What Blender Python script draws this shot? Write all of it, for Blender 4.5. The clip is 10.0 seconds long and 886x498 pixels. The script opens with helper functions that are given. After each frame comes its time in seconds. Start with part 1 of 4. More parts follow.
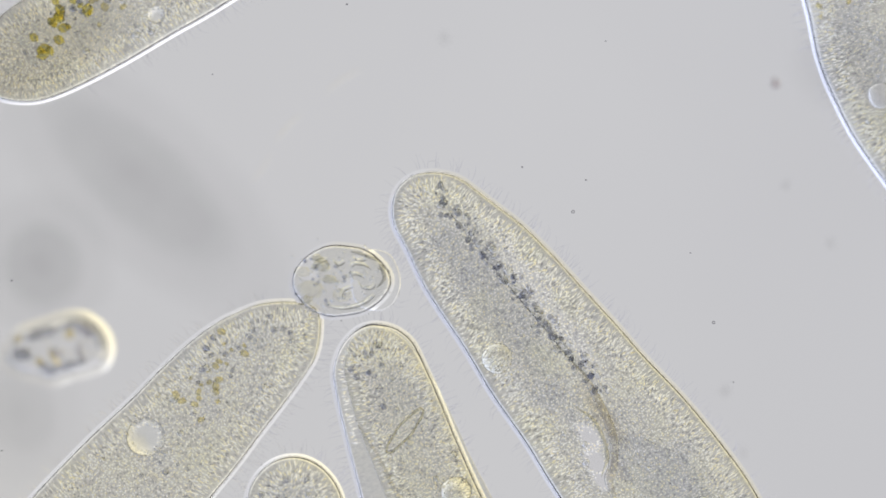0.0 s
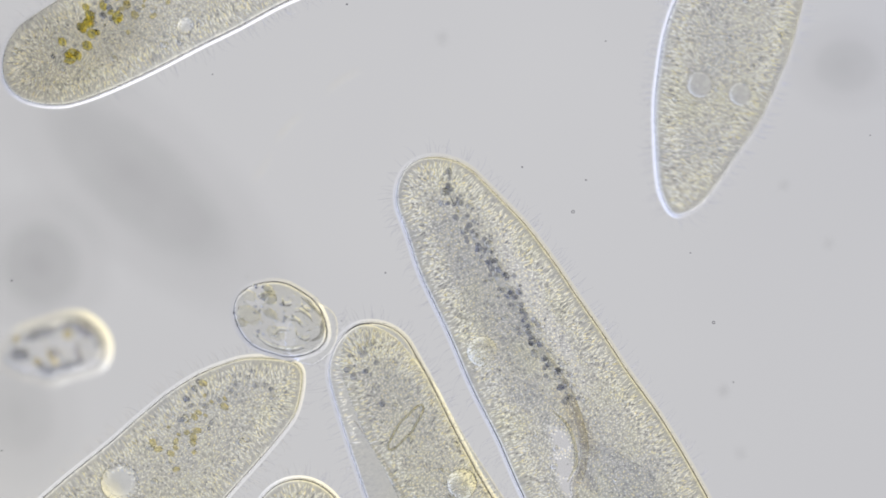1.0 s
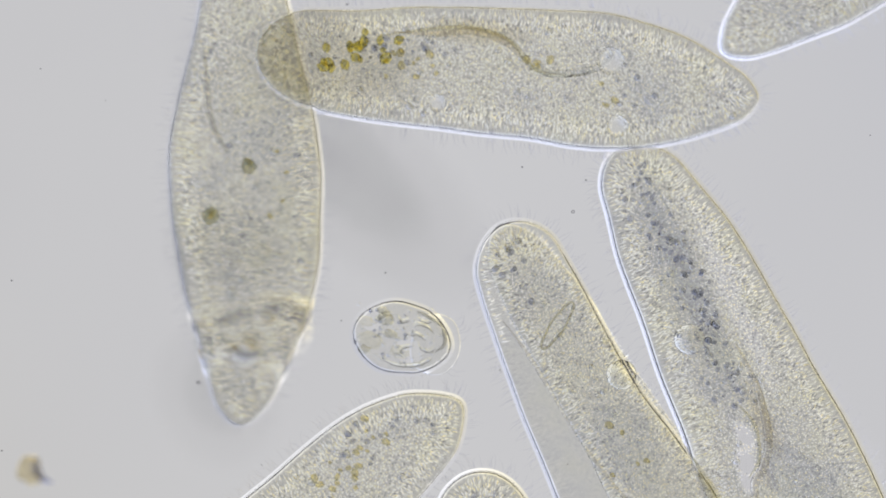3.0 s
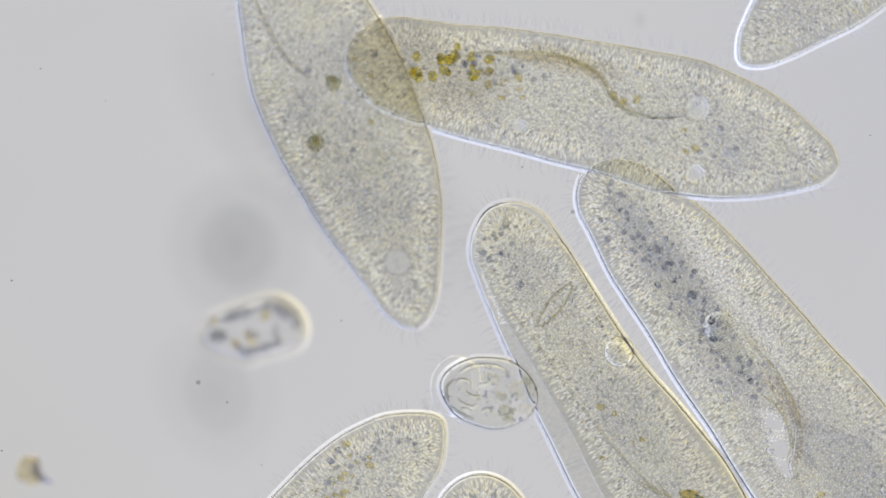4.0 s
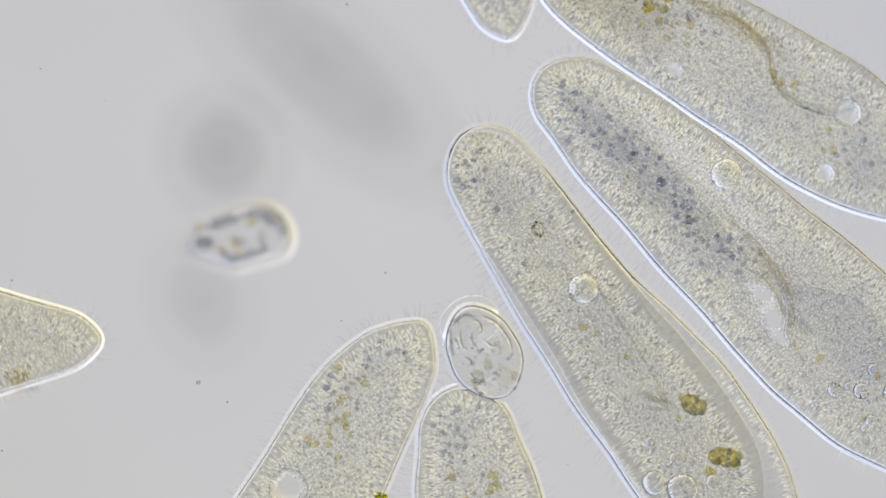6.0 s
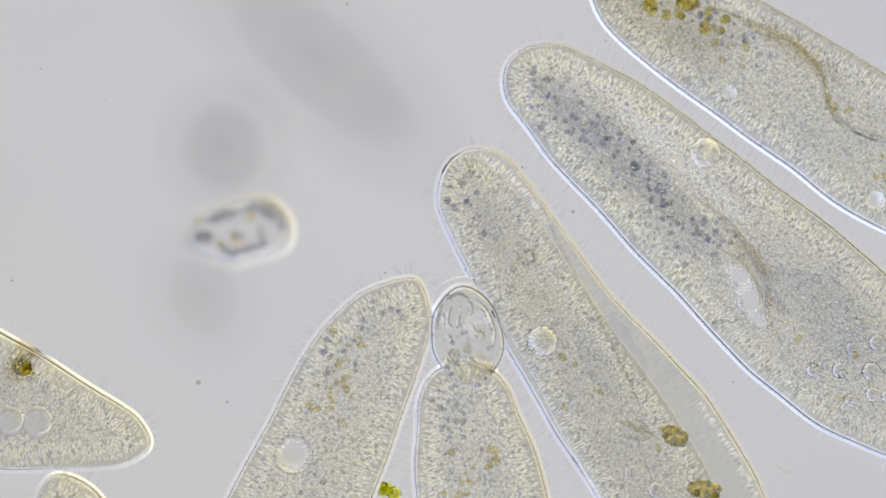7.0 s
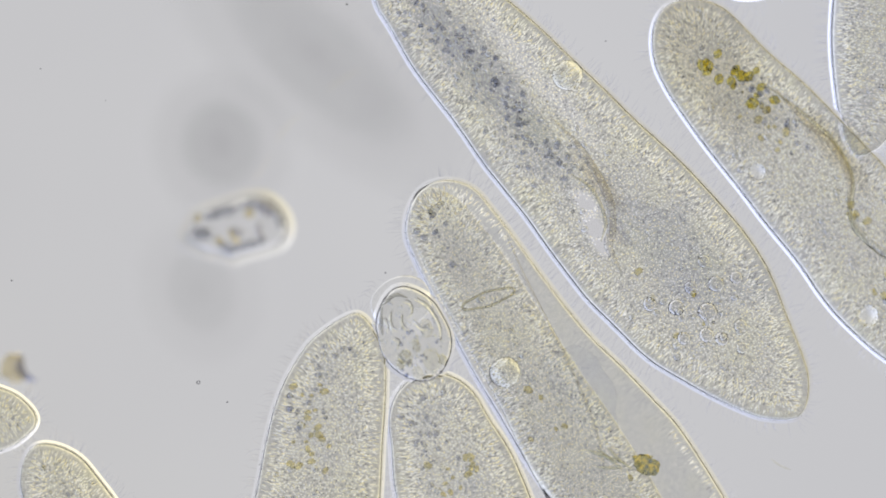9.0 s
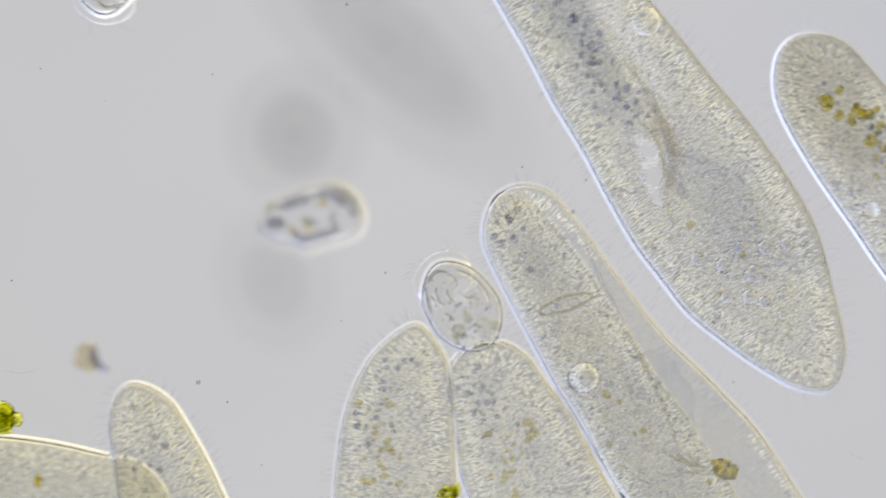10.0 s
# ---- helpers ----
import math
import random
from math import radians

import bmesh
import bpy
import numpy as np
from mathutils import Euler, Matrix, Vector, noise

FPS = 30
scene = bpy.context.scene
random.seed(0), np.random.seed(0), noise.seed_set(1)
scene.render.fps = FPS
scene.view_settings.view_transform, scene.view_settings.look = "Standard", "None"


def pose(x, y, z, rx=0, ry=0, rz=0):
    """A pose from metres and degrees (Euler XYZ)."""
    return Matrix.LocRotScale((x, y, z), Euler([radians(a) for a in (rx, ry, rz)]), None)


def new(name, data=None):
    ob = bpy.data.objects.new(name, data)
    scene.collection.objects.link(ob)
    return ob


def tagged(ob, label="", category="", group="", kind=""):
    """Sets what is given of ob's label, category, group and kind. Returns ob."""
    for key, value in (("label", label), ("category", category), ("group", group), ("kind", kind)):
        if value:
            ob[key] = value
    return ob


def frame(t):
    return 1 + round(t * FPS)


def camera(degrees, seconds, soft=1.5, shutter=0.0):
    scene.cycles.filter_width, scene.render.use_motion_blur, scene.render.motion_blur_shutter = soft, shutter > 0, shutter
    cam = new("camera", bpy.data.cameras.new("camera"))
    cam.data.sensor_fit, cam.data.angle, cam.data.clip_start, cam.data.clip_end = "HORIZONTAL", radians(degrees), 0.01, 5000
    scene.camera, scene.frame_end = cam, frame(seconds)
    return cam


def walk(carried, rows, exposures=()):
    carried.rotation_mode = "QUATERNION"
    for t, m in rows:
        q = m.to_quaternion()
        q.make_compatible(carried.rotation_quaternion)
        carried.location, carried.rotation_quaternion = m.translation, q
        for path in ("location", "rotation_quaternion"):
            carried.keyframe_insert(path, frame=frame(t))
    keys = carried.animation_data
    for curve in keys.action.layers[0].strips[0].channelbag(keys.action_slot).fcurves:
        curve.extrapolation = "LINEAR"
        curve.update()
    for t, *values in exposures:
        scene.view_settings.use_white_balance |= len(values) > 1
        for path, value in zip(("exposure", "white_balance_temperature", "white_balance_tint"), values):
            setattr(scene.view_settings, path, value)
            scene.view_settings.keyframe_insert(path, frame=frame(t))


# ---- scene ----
# One metre stands for 0.2 mm on the slide: the field of the microscope is 1.568 m across.
EYE = 22.451
cam = camera(4.0, 10.0, soft=1.8, shutter=0.35)
cam.data.dof.use_dof, cam.data.dof.focus_distance, cam.data.dof.aperture_fstop = True, EYE, 0.58  # the objective's thin plane of focus
walk(cam, [(0.0, pose(0, 0, EYE)), (10.0, pose(0, 0, EYE))])

# ---- light: the condenser lamp far under the slide, and a dim fill added round it ----
world = bpy.data.worlds.new("dim_fill")
scene.world = world
world.use_nodes = True
# even violet fill, added so that dark outlines stay grey-violet
world.node_tree.nodes["Background"].inputs[0].default_value = (0.80, 0.78, 1.0, 1)
world.node_tree.nodes["Background"].inputs[1].default_value = 0.22
LAMP_Z = -26.0
SLIDE_TOP = -0.44


# ---- materials ----
class Net:
    """Short ways to write node trees."""

    def __init__(self, name):
        self.mat = bpy.data.materials.new(name)
        self.mat.use_nodes = True
        self.tree = self.mat.node_tree
        self.tree.nodes.clear()
        self.out = self.tree.nodes.new("ShaderNodeOutputMaterial")

    def node(self, kind):
        return self.tree.nodes.new(kind)

    def link(self, a, b):
        self.tree.links.new(a, b)

    def math(self, op, a, b=None, c=None, clamp=False):
        n = self.tree.nodes.new("ShaderNodeMath")
        n.operation, n.use_clamp = op, clamp
        for i, v in enumerate((a, b, c)):
            if v is None:
                continue
            if isinstance(v, (int, float)):
                n.inputs[i].default_value = v
            else:
                self.link(v, n.inputs[i])
        return n.outputs[0]

    def vmath(self, op, a, b):
        n = self.tree.nodes.new("ShaderNodeVectorMath")
        n.operation = op
        for i, v in enumerate((a, b)):
            if isinstance(v, tuple):
                n.inputs[i].default_value = v
            else:
                self.link(v, n.inputs[i])
        return n.outputs["Value"] if op in ("DISTANCE", "LENGTH") else n.outputs[0]

    def coords(self, which):
        return self.tree.nodes.new("ShaderNodeTexCoord").outputs[which]

    def noise(self, vector, scale, detail=2.0, rough=0.5, w=0.0, distort=0.0):
        n = self.tree.nodes.new("ShaderNodeTexNoise")
        n.noise_dimensions = "4D"
        n.inputs["W"].default_value = w
        n.inputs["Scale"].default_value = scale
        n.inputs["Detail"].default_value = detail
        n.inputs["Roughness"].default_value = rough
        n.inputs["Distortion"].default_value = distort
        self.link(vector, n.inputs["Vector"])
        return n.outputs[0]

    def cells(self, vector, scale, feature="F1"):
        n = self.tree.nodes.new("ShaderNodeTexVoronoi")
        n.feature = feature
        n.inputs["Scale"].default_value = scale
        self.link(vector, n.inputs["Vector"])
        return n.outputs[0]

    def ramp(self, fac, stops, ease="LINEAR"):
        n = self.tree.nodes.new("ShaderNodeValToRGB")
        n.color_ramp.interpolation = ease
        e = n.color_ramp.elements
        while len(e) < len(stops):
            e.new(0.5)
        for el, (p, c) in zip(e, stops):
            el.position = p
            el.color = (c, c, c, 1) if isinstance(c, (int, float)) else (*c, 1)
        self.link(fac, n.inputs[0])
        return n.outputs[0]

    def mix(self, fac, a, b, blend="MIX"):
        n = self.tree.nodes.new("ShaderNodeMix")
        n.data_type, n.blend_type = "RGBA", blend
        for i, v in ((0, fac), (6, a), (7, b)):
            if isinstance(v, (int, float)):
                n.inputs[i].default_value = v
            elif isinstance(v, tuple):
                n.inputs[i].default_value = (*v, 1)
            else:
                self.link(v, n.inputs[i])
        return n.outputs[2]

    def finish(self, shader):
        self.link(shader, self.out.inputs[0])
        return self.mat

    def refract(self, colour, ior, rough=0.0, normal=None):
        n = self.tree.nodes.new("ShaderNodeBsdfRefraction")
        n.inputs["IOR"].default_value = ior
        n.inputs["Roughness"].default_value = rough
        if isinstance(colour, tuple):
            n.inputs["Color"].default_value = (*colour, 1)
        else:
            self.link(colour, n.inputs["Color"])
        if normal is not None:
            self.link(normal, n.inputs["Normal"])
        return self.finish(n.outputs[0])

    def clear(self, colour):
        n = self.tree.nodes.new("ShaderNodeBsdfTransparent")
        if isinstance(colour, tuple):
            n.inputs["Color"].default_value = (*colour, 1)
        else:
            self.link(colour, n.inputs["Color"])
        return self.finish(n.outputs[0])


def lamp_material():
    """The glowing ground glass of the condenser: even in the middle, brighter towards its rim, dark beyond. The bright
    ring and tinted sides are added, to draw halos and colour fringes.
    """
    net = Net("condenser_glow")
    p = net.coords("Object")
    r = net.vmath("LENGTH", p, (0, 0, 0))
    level = net.ramp(net.math("DIVIDE", r, 10.0), [(0.0, 0.374), (0.22, 0.363), (0.32, 0.44), (0.46, 0.81), (0.74, 0.74), (0.88, 0.0625), (0.95, 0.0)], "EASE")
    sep = net.node("ShaderNodeSeparateXYZ")
    net.link(p, sep.inputs[0])
    side = net.math("ADD", net.math("MULTIPLY", sep.outputs[0], 0.066), net.math("MULTIPLY", sep.outputs[1], 0.058))
    side = net.math("ADD", side, 0.5, clamp=True)
    tint = net.ramp(side, [(0.12, (1.0, 0.93, 0.70)), (0.36, (1.0, 0.995, 1.01)), (0.64, (0.998, 0.998, 1.035)), (0.88, (0.84, 0.90, 1.13))])
    e = net.node("ShaderNodeEmission")
    net.link(net.mix(1.0, level, tint, "MULTIPLY"), e.inputs[0])
    e.inputs[1].default_value = 1.6
    return net.finish(e.outputs[0])


def slide_material():
    net = Net("slide_glass")
    grime = net.noise(net.coords("Object"), 1.1, 3.0, 0.5, 2.0)
    return net.clear(net.ramp(grime, [(0.3, (0.975, 0.975, 0.98)), (0.7, (1.0, 1.0, 1.0))]))


def cell_material(seed, vacuoles=(), dense=1.0, ior=1.03, stains=()):
    """Cytoplasm in a thin pellicle: short rods that stand upright on the edge, grains further in, clear where a vacuole fills the body.
    vacuoles: (x, y, radius, clearness), stains: (x, y, two radii, colour), in the cell's own space."""
    net = Net("cytoplasm")
    p = net.coords("Object")
    uv = net.coords("UV")
    sep = net.node("ShaderNodeSeparateXYZ")
    net.link(uv, sep.inputs[0])
    arc, depth = sep.outputs[0], sep.outputs[1]
    comb = net.node("ShaderNodeCombineXYZ")
    net.link(net.math("MULTIPLY", arc, 300.0), comb.inputs[0])
    net.link(net.math("MULTIPLY", depth, 11.0), comb.inputs[1])
    rods = net.noise(comb.outputs[0], 1.0, 2.0, 0.6, seed, 0.35)
    flat = net.vmath("MULTIPLY", p, (1, 1, 0.0))
    grains = net.noise(flat, 135.0, 2.5, 0.65, seed)
    dots = net.cells(flat, 100.0)
    inner = net.math("SUBTRACT", net.math("MULTIPLY", depth, 2.6), 0.45, clamp=True)
    fine = net.mix(inner, net.ramp(rods, [(0.30, 0.15), (0.70, 0.95)]), net.ramp(grains, [(0.25, 0.1), (0.75, 0.9)]))
    patch = net.noise(flat, 11.0, 4.0, 0.6, seed + 3)
    spot = net.ramp(dots, [(0.10, 1.0), (0.34, 0.0)])
    spotted = net.ramp(net.noise(flat, 5.0, 1.0, 0.5, seed + 9), [(0.50, 0.0), (0.60, 0.75)])
    fine = net.mix(net.math("MULTIPLY", spot, spotted), fine, (1.0, 1.0, 1.0))
    colour = net.ramp(fine, [(0.0, (0.78, 0.785, 0.79)), (0.35, (0.848, 0.848, 0.826)), (0.70, (0.903, 0.90, 0.864)), (1.0, (0.95, 0.947, 0.915))])
    big = net.ramp(patch, [(0.28, (0.922, 0.928, 0.95)), (0.5, (0.995, 0.99, 0.98)), (0.72, (1.0, 0.995, 0.945))])
    colour = net.mix(1.0, colour, big, "MULTIPLY")
    for x, y, rx, ry, stain in stains:
        off = net.vmath("MULTIPLY", net.vmath("SUBTRACT", flat, (x, y, 0.0)), (1 / rx, 1 / ry, 0.0))
        near = net.math("ADD", net.vmath("LENGTH", off, (0, 0, 0)), net.math("MULTIPLY", net.math("SUBTRACT", patch, 0.5), 0.8))
        if stain[0] > 1.0:
            colour = net.mix(net.ramp(near, [(0.35, min(0.95, (stain[0] - 1) * 18)), (1.0, 0.0)], "EASE"), colour, (0.99, 0.985, 0.985))
        else:
            colour = net.mix(net.ramp(near, [(0.25, 1.0), (1.0, 0.0)], "EASE"), colour, net.mix(1.0, colour, stain, "MULTIPLY"))
    for x, y, r, clearness in vacuoles:
        d = net.math("DIVIDE", net.vmath("DISTANCE", flat, (x, y, 0.0)), r)
        mask = net.ramp(d, [(0.78, clearness), (0.98, 0.0)], "EASE")
        ring = net.ramp(d, [(0.84, 0.0), (1.0, 0.5 * clearness), (1.2, 0.0)], "EASE")
        colour = net.mix(ring, colour, net.mix(1.0, colour, (0.86, 0.86, 0.88), "MULTIPLY"))
        colour = net.mix(mask, colour, (0.995, 0.995, 0.985))
    if dense != 1.0:
        colour = net.mix(1.0 - dense, colour, (1.0, 1.0, 1.0))
    return net.refract(colour, ior)


def tint_material(name, colour, ior, wobble=0.0, scale=60.0, rough=0.0):
    """A small clear or stained body that bends light by ior."""
    net = Net(name)
    if wobble:
        n = net.noise(net.coords("Object"), scale, 2.0, 0.6, 1.0)
        low = tuple(c * (1 - wobble) for c in colour)
        high = tuple(min(1.0, c * (1 + wobble)) for c in colour)
        return net.refract(net.ramp(n, [(0.3, low), (0.7, high)]), ior, rough)
    return net.refract(colour, ior)


def rod_material():
    """Glassy rods, some clear and some yellowish."""
    net = Net("trichocyst_rod")
    each = net.node("ShaderNodeNewGeometry").outputs["Random Per Island"]
    return net.refract(net.ramp(each, [(0.0, (1.0, 1.0, 1.0)), (0.6, (1.0, 0.995, 0.96)), (1.0, (1.0, 0.97, 0.85))]), 1.09)


def two_tone(name, low, high, ior, scale):
    net = Net(name)
    n = net.noise(net.coords("Object"), scale, 3.0, 0.6, 2.0)
    return net.refract(net.ramp(n, [(0.43, low), (0.57, high)]), ior)


def smudge_material(name, dark, colour=(1, 1, 1)):
    """Dirt that thins out towards its edge."""
    net = Net(name)
    p = net.coords("Generated")
    flat = net.vmath("MULTIPLY", net.vmath("SUBTRACT", p, (0.5, 0.5, 0.5)), (2, 2, 0))
    d = net.vmath("LENGTH", flat, (0, 0, 0))
    cover = net.ramp(d, [(0.0, 1.0), (0.30, 0.78), (0.62, 0.28), (1.0, 0.0)], "EASE")
    uneven = net.ramp(net.noise(net.coords("Object"), 9.0, 2.0, 0.5, 4.0), [(0.3, 0.8), (0.7, 1.0)])
    cover = net.mix(1.0, cover, uneven, "MULTIPLY")
    tone = tuple(c * (1 - dark) for c in colour)
    return net.clear(net.mix(cover, (1, 1, 1), tone))


MAT = {
    "lamp": lamp_material(),
    "slide": slide_material(),
    "fringe": tint_material("halo_wedge", (0.995, 0.995, 1.0), 1.055),
    "cilia": tint_material("cilia_hair", (0.965, 0.965, 0.975), 1.015),
    "vacuole": tint_material("vacuole_water", (0.99, 0.99, 0.985), 0.955, 0.01, 140),
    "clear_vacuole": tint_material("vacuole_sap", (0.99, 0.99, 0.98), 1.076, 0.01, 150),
    "grain": tint_material("dark_grain", (0.79, 0.80, 0.84), 1.05, 0.10, 90),
    "ring_grain": tint_material("clear_grain", (0.92, 0.925, 0.93), 1.07, 0.05, 90),
    "spark": tint_material("bright_grain", (1.0, 1.0, 0.99), 1.095),
    "olive": two_tone("olive_food", (0.80, 0.79, 0.745), (1.0, 0.955, 0.73), 1.03, 170),
    "brown": two_tone("brown_food", (0.80, 0.79, 0.66), (1.0, 0.94, 0.52), 1.03, 170),
    "green": tint_material("green_alga", (0.86, 0.88, 0.34), 1.05, 0.2, 60),
    "nucleus": tint_material("nucleus", (0.965, 0.97, 0.985), 1.006, 0.02, 50),
    "shell": tint_material("diatom_shell", (0.92, 0.91, 0.84), 1.06, 0.08, 70),
    "needle": tint_material("needle", (0.95, 0.95, 0.90), 1.085),
    "grain_film": tint_material("grain_film", (0.94, 0.945, 0.96), 1.004, 0.03, 40),
    "olive_blob": tint_material("olive_blob", (0.90, 0.895, 0.85), 1.05, 0.10, 70),
    "pale_fold": tint_material("pale_fold", (0.955, 0.95, 0.935), 1.03, 0.04, 60),
    "groove": tint_material("groove_wall", (0.93, 0.92, 0.90), 1.05, 0.08, 60),
    "film": tint_material("clear_plasma", (0.97, 0.965, 0.93), 1.012, 0.03, 90),
    "ridge": tint_material("debris_ridge", (0.73, 0.735, 0.76), 1.045, 0.14, 40, 0.08),
    "pale_ridge": tint_material("debris_fold", (0.84, 0.83, 0.84), 1.04, 0.12, 40, 0.06),
    "soft_halo": tint_material("debris_halo", (1.0, 0.99, 0.97), 1.055, 0.01, 40, 0.05),
    "bubble": tint_material("bubble", (0.965, 0.965, 0.975), 1.06, 0.01, 60),
    "pale_bubble": tint_material("pale_bubble", (0.975, 0.975, 0.98), 1.022, 0.03, 110),
    "meal": two_tone("swallowed_alga", (0.58, 0.61, 0.60), (1.0, 0.90, 0.52), 1.03, 75),
    "slate_food": two_tone("slate_food", (0.68, 0.71, 0.69), (0.93, 0.90, 0.74), 1.03, 110),
    "ridge_fold": tint_material("brown_fold", (0.945, 0.925, 0.87), 1.045, 0.05, 140),
    "hood": tint_material("clear_hood", (0.992, 0.992, 0.985), 1.03, 0.01, 60),
    "band": tint_material("membranelle_band", (0.975, 0.97, 0.925), 1.058, 0.03, 60),
    "dark_band": tint_material("hood_edge_band_shade", (0.78, 0.78, 0.76), 1.04, 0.10, 60),
    "pale_dirt": tint_material("pale_dirt", (0.90, 0.85, 0.72), 1.03, 0.12, 60),
    "blue_fringe": tint_material("blue_fringe", (0.66, 0.68, 0.80), 1.03, 0.15, 60),
    "speck": tint_material("brown_dirt", (0.80, 0.76, 0.76), 1.05, 0.2, 90),
    "dark_rods": tint_material("rod_gap_dark", (0.82, 0.82, 0.835), 1.02),
    "rods": rod_material(),
    "crystal": tint_material("crystal_debris", (0.985, 0.985, 0.98), 1.10, 0.04, 30, 0.14),
    "dust": Net("dust_speck").clear((0.55, 0.55, 0.57)),
}


# ---- building ----
def part(name, bm, material, parent=None, label="", kind=""):
    me = bpy.data.meshes.new(name)
    bm.to_mesh(me)
    bm.free()
    for f in me.polygons:
        f.use_smooth = True
    me.materials.append(material)
    ob = new(name, me)
    if parent is not None:
        ob.parent = parent
    return tagged(ob, label, kind=kind)


def share(name, like, parent, m, label=""):
    ob = new(name, like.data)
    ob.parent = parent
    ob.matrix_basis = m
    return tagged(ob, label)


def spline(points, x):
    """A smooth curve through a few (x, value) pairs."""
    xs, ys = [p[0] for p in points], [p[1] for p in points]
    if x <= xs[0]:
        return ys[0]
    if x >= xs[-1]:
        return ys[-1]
    i = max(k for k in range(len(xs)) if xs[k] <= x)
    i = min(i, len(xs) - 2)

    def slope(k):
        a, b = max(0, k - 1), min(len(xs) - 1, k + 1)
        return (ys[b] - ys[a]) / (xs[b] - xs[a])
    h = xs[i + 1] - xs[i]
    t = (x - xs[i]) / h
    return ((2 * t**3 - 3 * t**2 + 1) * ys[i] + (t**3 - 2 * t**2 + t) * h * slope(i)
            + (3 * t**2 - 2 * t**3) * ys[i + 1] + (t**3 - t**2) * h * slope(i + 1))


class Form:
    """The outline of a cell: its tip at the origin, its body along -x. widths: (distance from the tip, half width), bend: (distance, sideways shift), in millimetres."""

    def __init__(self, length, widths, round_tip, round_end, bend=((0, 0), (1000, 0)), flat=0.46):
        self.length, self.widths, self.r0, self.r1, self.bend, self.flat = length, widths, round_tip, round_end, bend, flat

    def half(self, s):
        w = spline(self.widths, s)
        if s < self.r0:
            w *= math.sqrt(max(0.0, 1 - (1 - s / self.r0) ** 2))
        e = self.length - s
        if e < self.r1:
            w *= math.sqrt(max(0.0, 1 - (1 - e / self.r1) ** 2))
        return w / 1000

    def mid(self, s):
        return spline(self.bend, s) / 1000

    def outline(self, steps=110):
        """Points round the body, anticlockwise from the far end."""
        ss = [self.length * (0.5 - 0.5 * math.cos(math.pi * i / steps)) for i in range(steps + 1)]
        side = [(-s / 1000, self.mid(s) - self.half(s)) for s in reversed(ss)]
        back = [(-s / 1000, self.mid(s) + self.half(s)) for s in ss[1:-1]]
        return side + back

    def spine(self, x):
        s = min(max(-x * 1000, self.r0 * 0.85), self.length - self.r1 * 0.85)
        return -s / 1000, self.mid(s), self.half(s) * self.flat


def wavy(pts, amount, seed):
    """A little unevenness along an outline."""
    out = []
    n = len(pts)
    for i, (x, y) in enumerate(pts):
        (ax, ay), (bx, by) = pts[i - 1], pts[(i + 1) % n]
        l = math.hypot(bx - ax, by - ay) or 1
        k = amount * noise.noise(Vector((x * 9, y * 9, seed)))
        out.append((x + k * (by - ay) / l, y - k * (bx - ax) / l))
    return out


def pillow(form, seed=0.0, rings=13, lumps=0.0, steps=110):
    """A closed cushion over the outline, with the way round the edge and the depth from it as its texture coordinates."""
    bm = bmesh.new()
    layer = bm.loops.layers.uv.new("UVMap")
    pts = wavy(form.outline(steps), 0.004, seed)
    n = len(pts)
    arc = [0.0]
    for i in range(1, n + 1):
        a, b = pts[i - 1], pts[i % n]
        arc.append(arc[-1] + math.hypot(a[0] - b[0], a[1] - b[1]))
    spines = [form.spine(x) for x, y in pts]
    coords = {}

    def ring(k, sign):
        t = 1 - math.cos(math.pi / 2 * k / rings)
        row = []
        for i, (x, y) in enumerate(pts):
            sx, sy, h = spines[i]
            z = sign * h * math.sin(math.acos(1 - t))
            px, py = x + (sx - x) * t * 0.999, y + (sy - y) * t * 0.999
            if lumps and k:
                z += sign * lumps * t * noise.noise(Vector((px * 14, py * 14, seed + sign)))
            row.append(bm.verts.new((px, py, z)))
        return row
    edge = ring(0, 1)
    for sign in (1, -1):
        prev, pt = edge, 0.0
        for k in range(1, rings + 1):
            t = 1 - math.cos(math.pi / 2 * k / rings)
            cur = ring(k, sign)
            for i in range(n):
                j = (i + 1) % n
                quad = (prev[i], prev[j], cur[j], cur[i]) if sign > 0 else (prev[i], cur[i], cur[j], prev[j])
                uvs = {prev[i]: (arc[i], pt), prev[j]: (arc[i + 1], pt), cur[j]: (arc[i + 1], t), cur[i]: (arc[i], t)}
                f = bm.faces.new(quad)
                for lp in f.loops:
                    lp[layer].uv = uvs[lp.vert]
            prev, pt = cur, t
        # the seam along the spine
        for i in range(1, (n + 1) // 2):
            a, b, c, d = prev[i - 1], prev[i], prev[(n - i) % n], prev[(n - i + 1) % n]
            quad = [a, b, c, d] if sign > 0 else [d, c, b, a]
            quad = list(dict.fromkeys(quad))
            if len(quad) > 2:
                f = bm.faces.new(quad)
                for lp in f.loops:
                    lp[layer].uv = (arc[i], 1.0)
    return bm


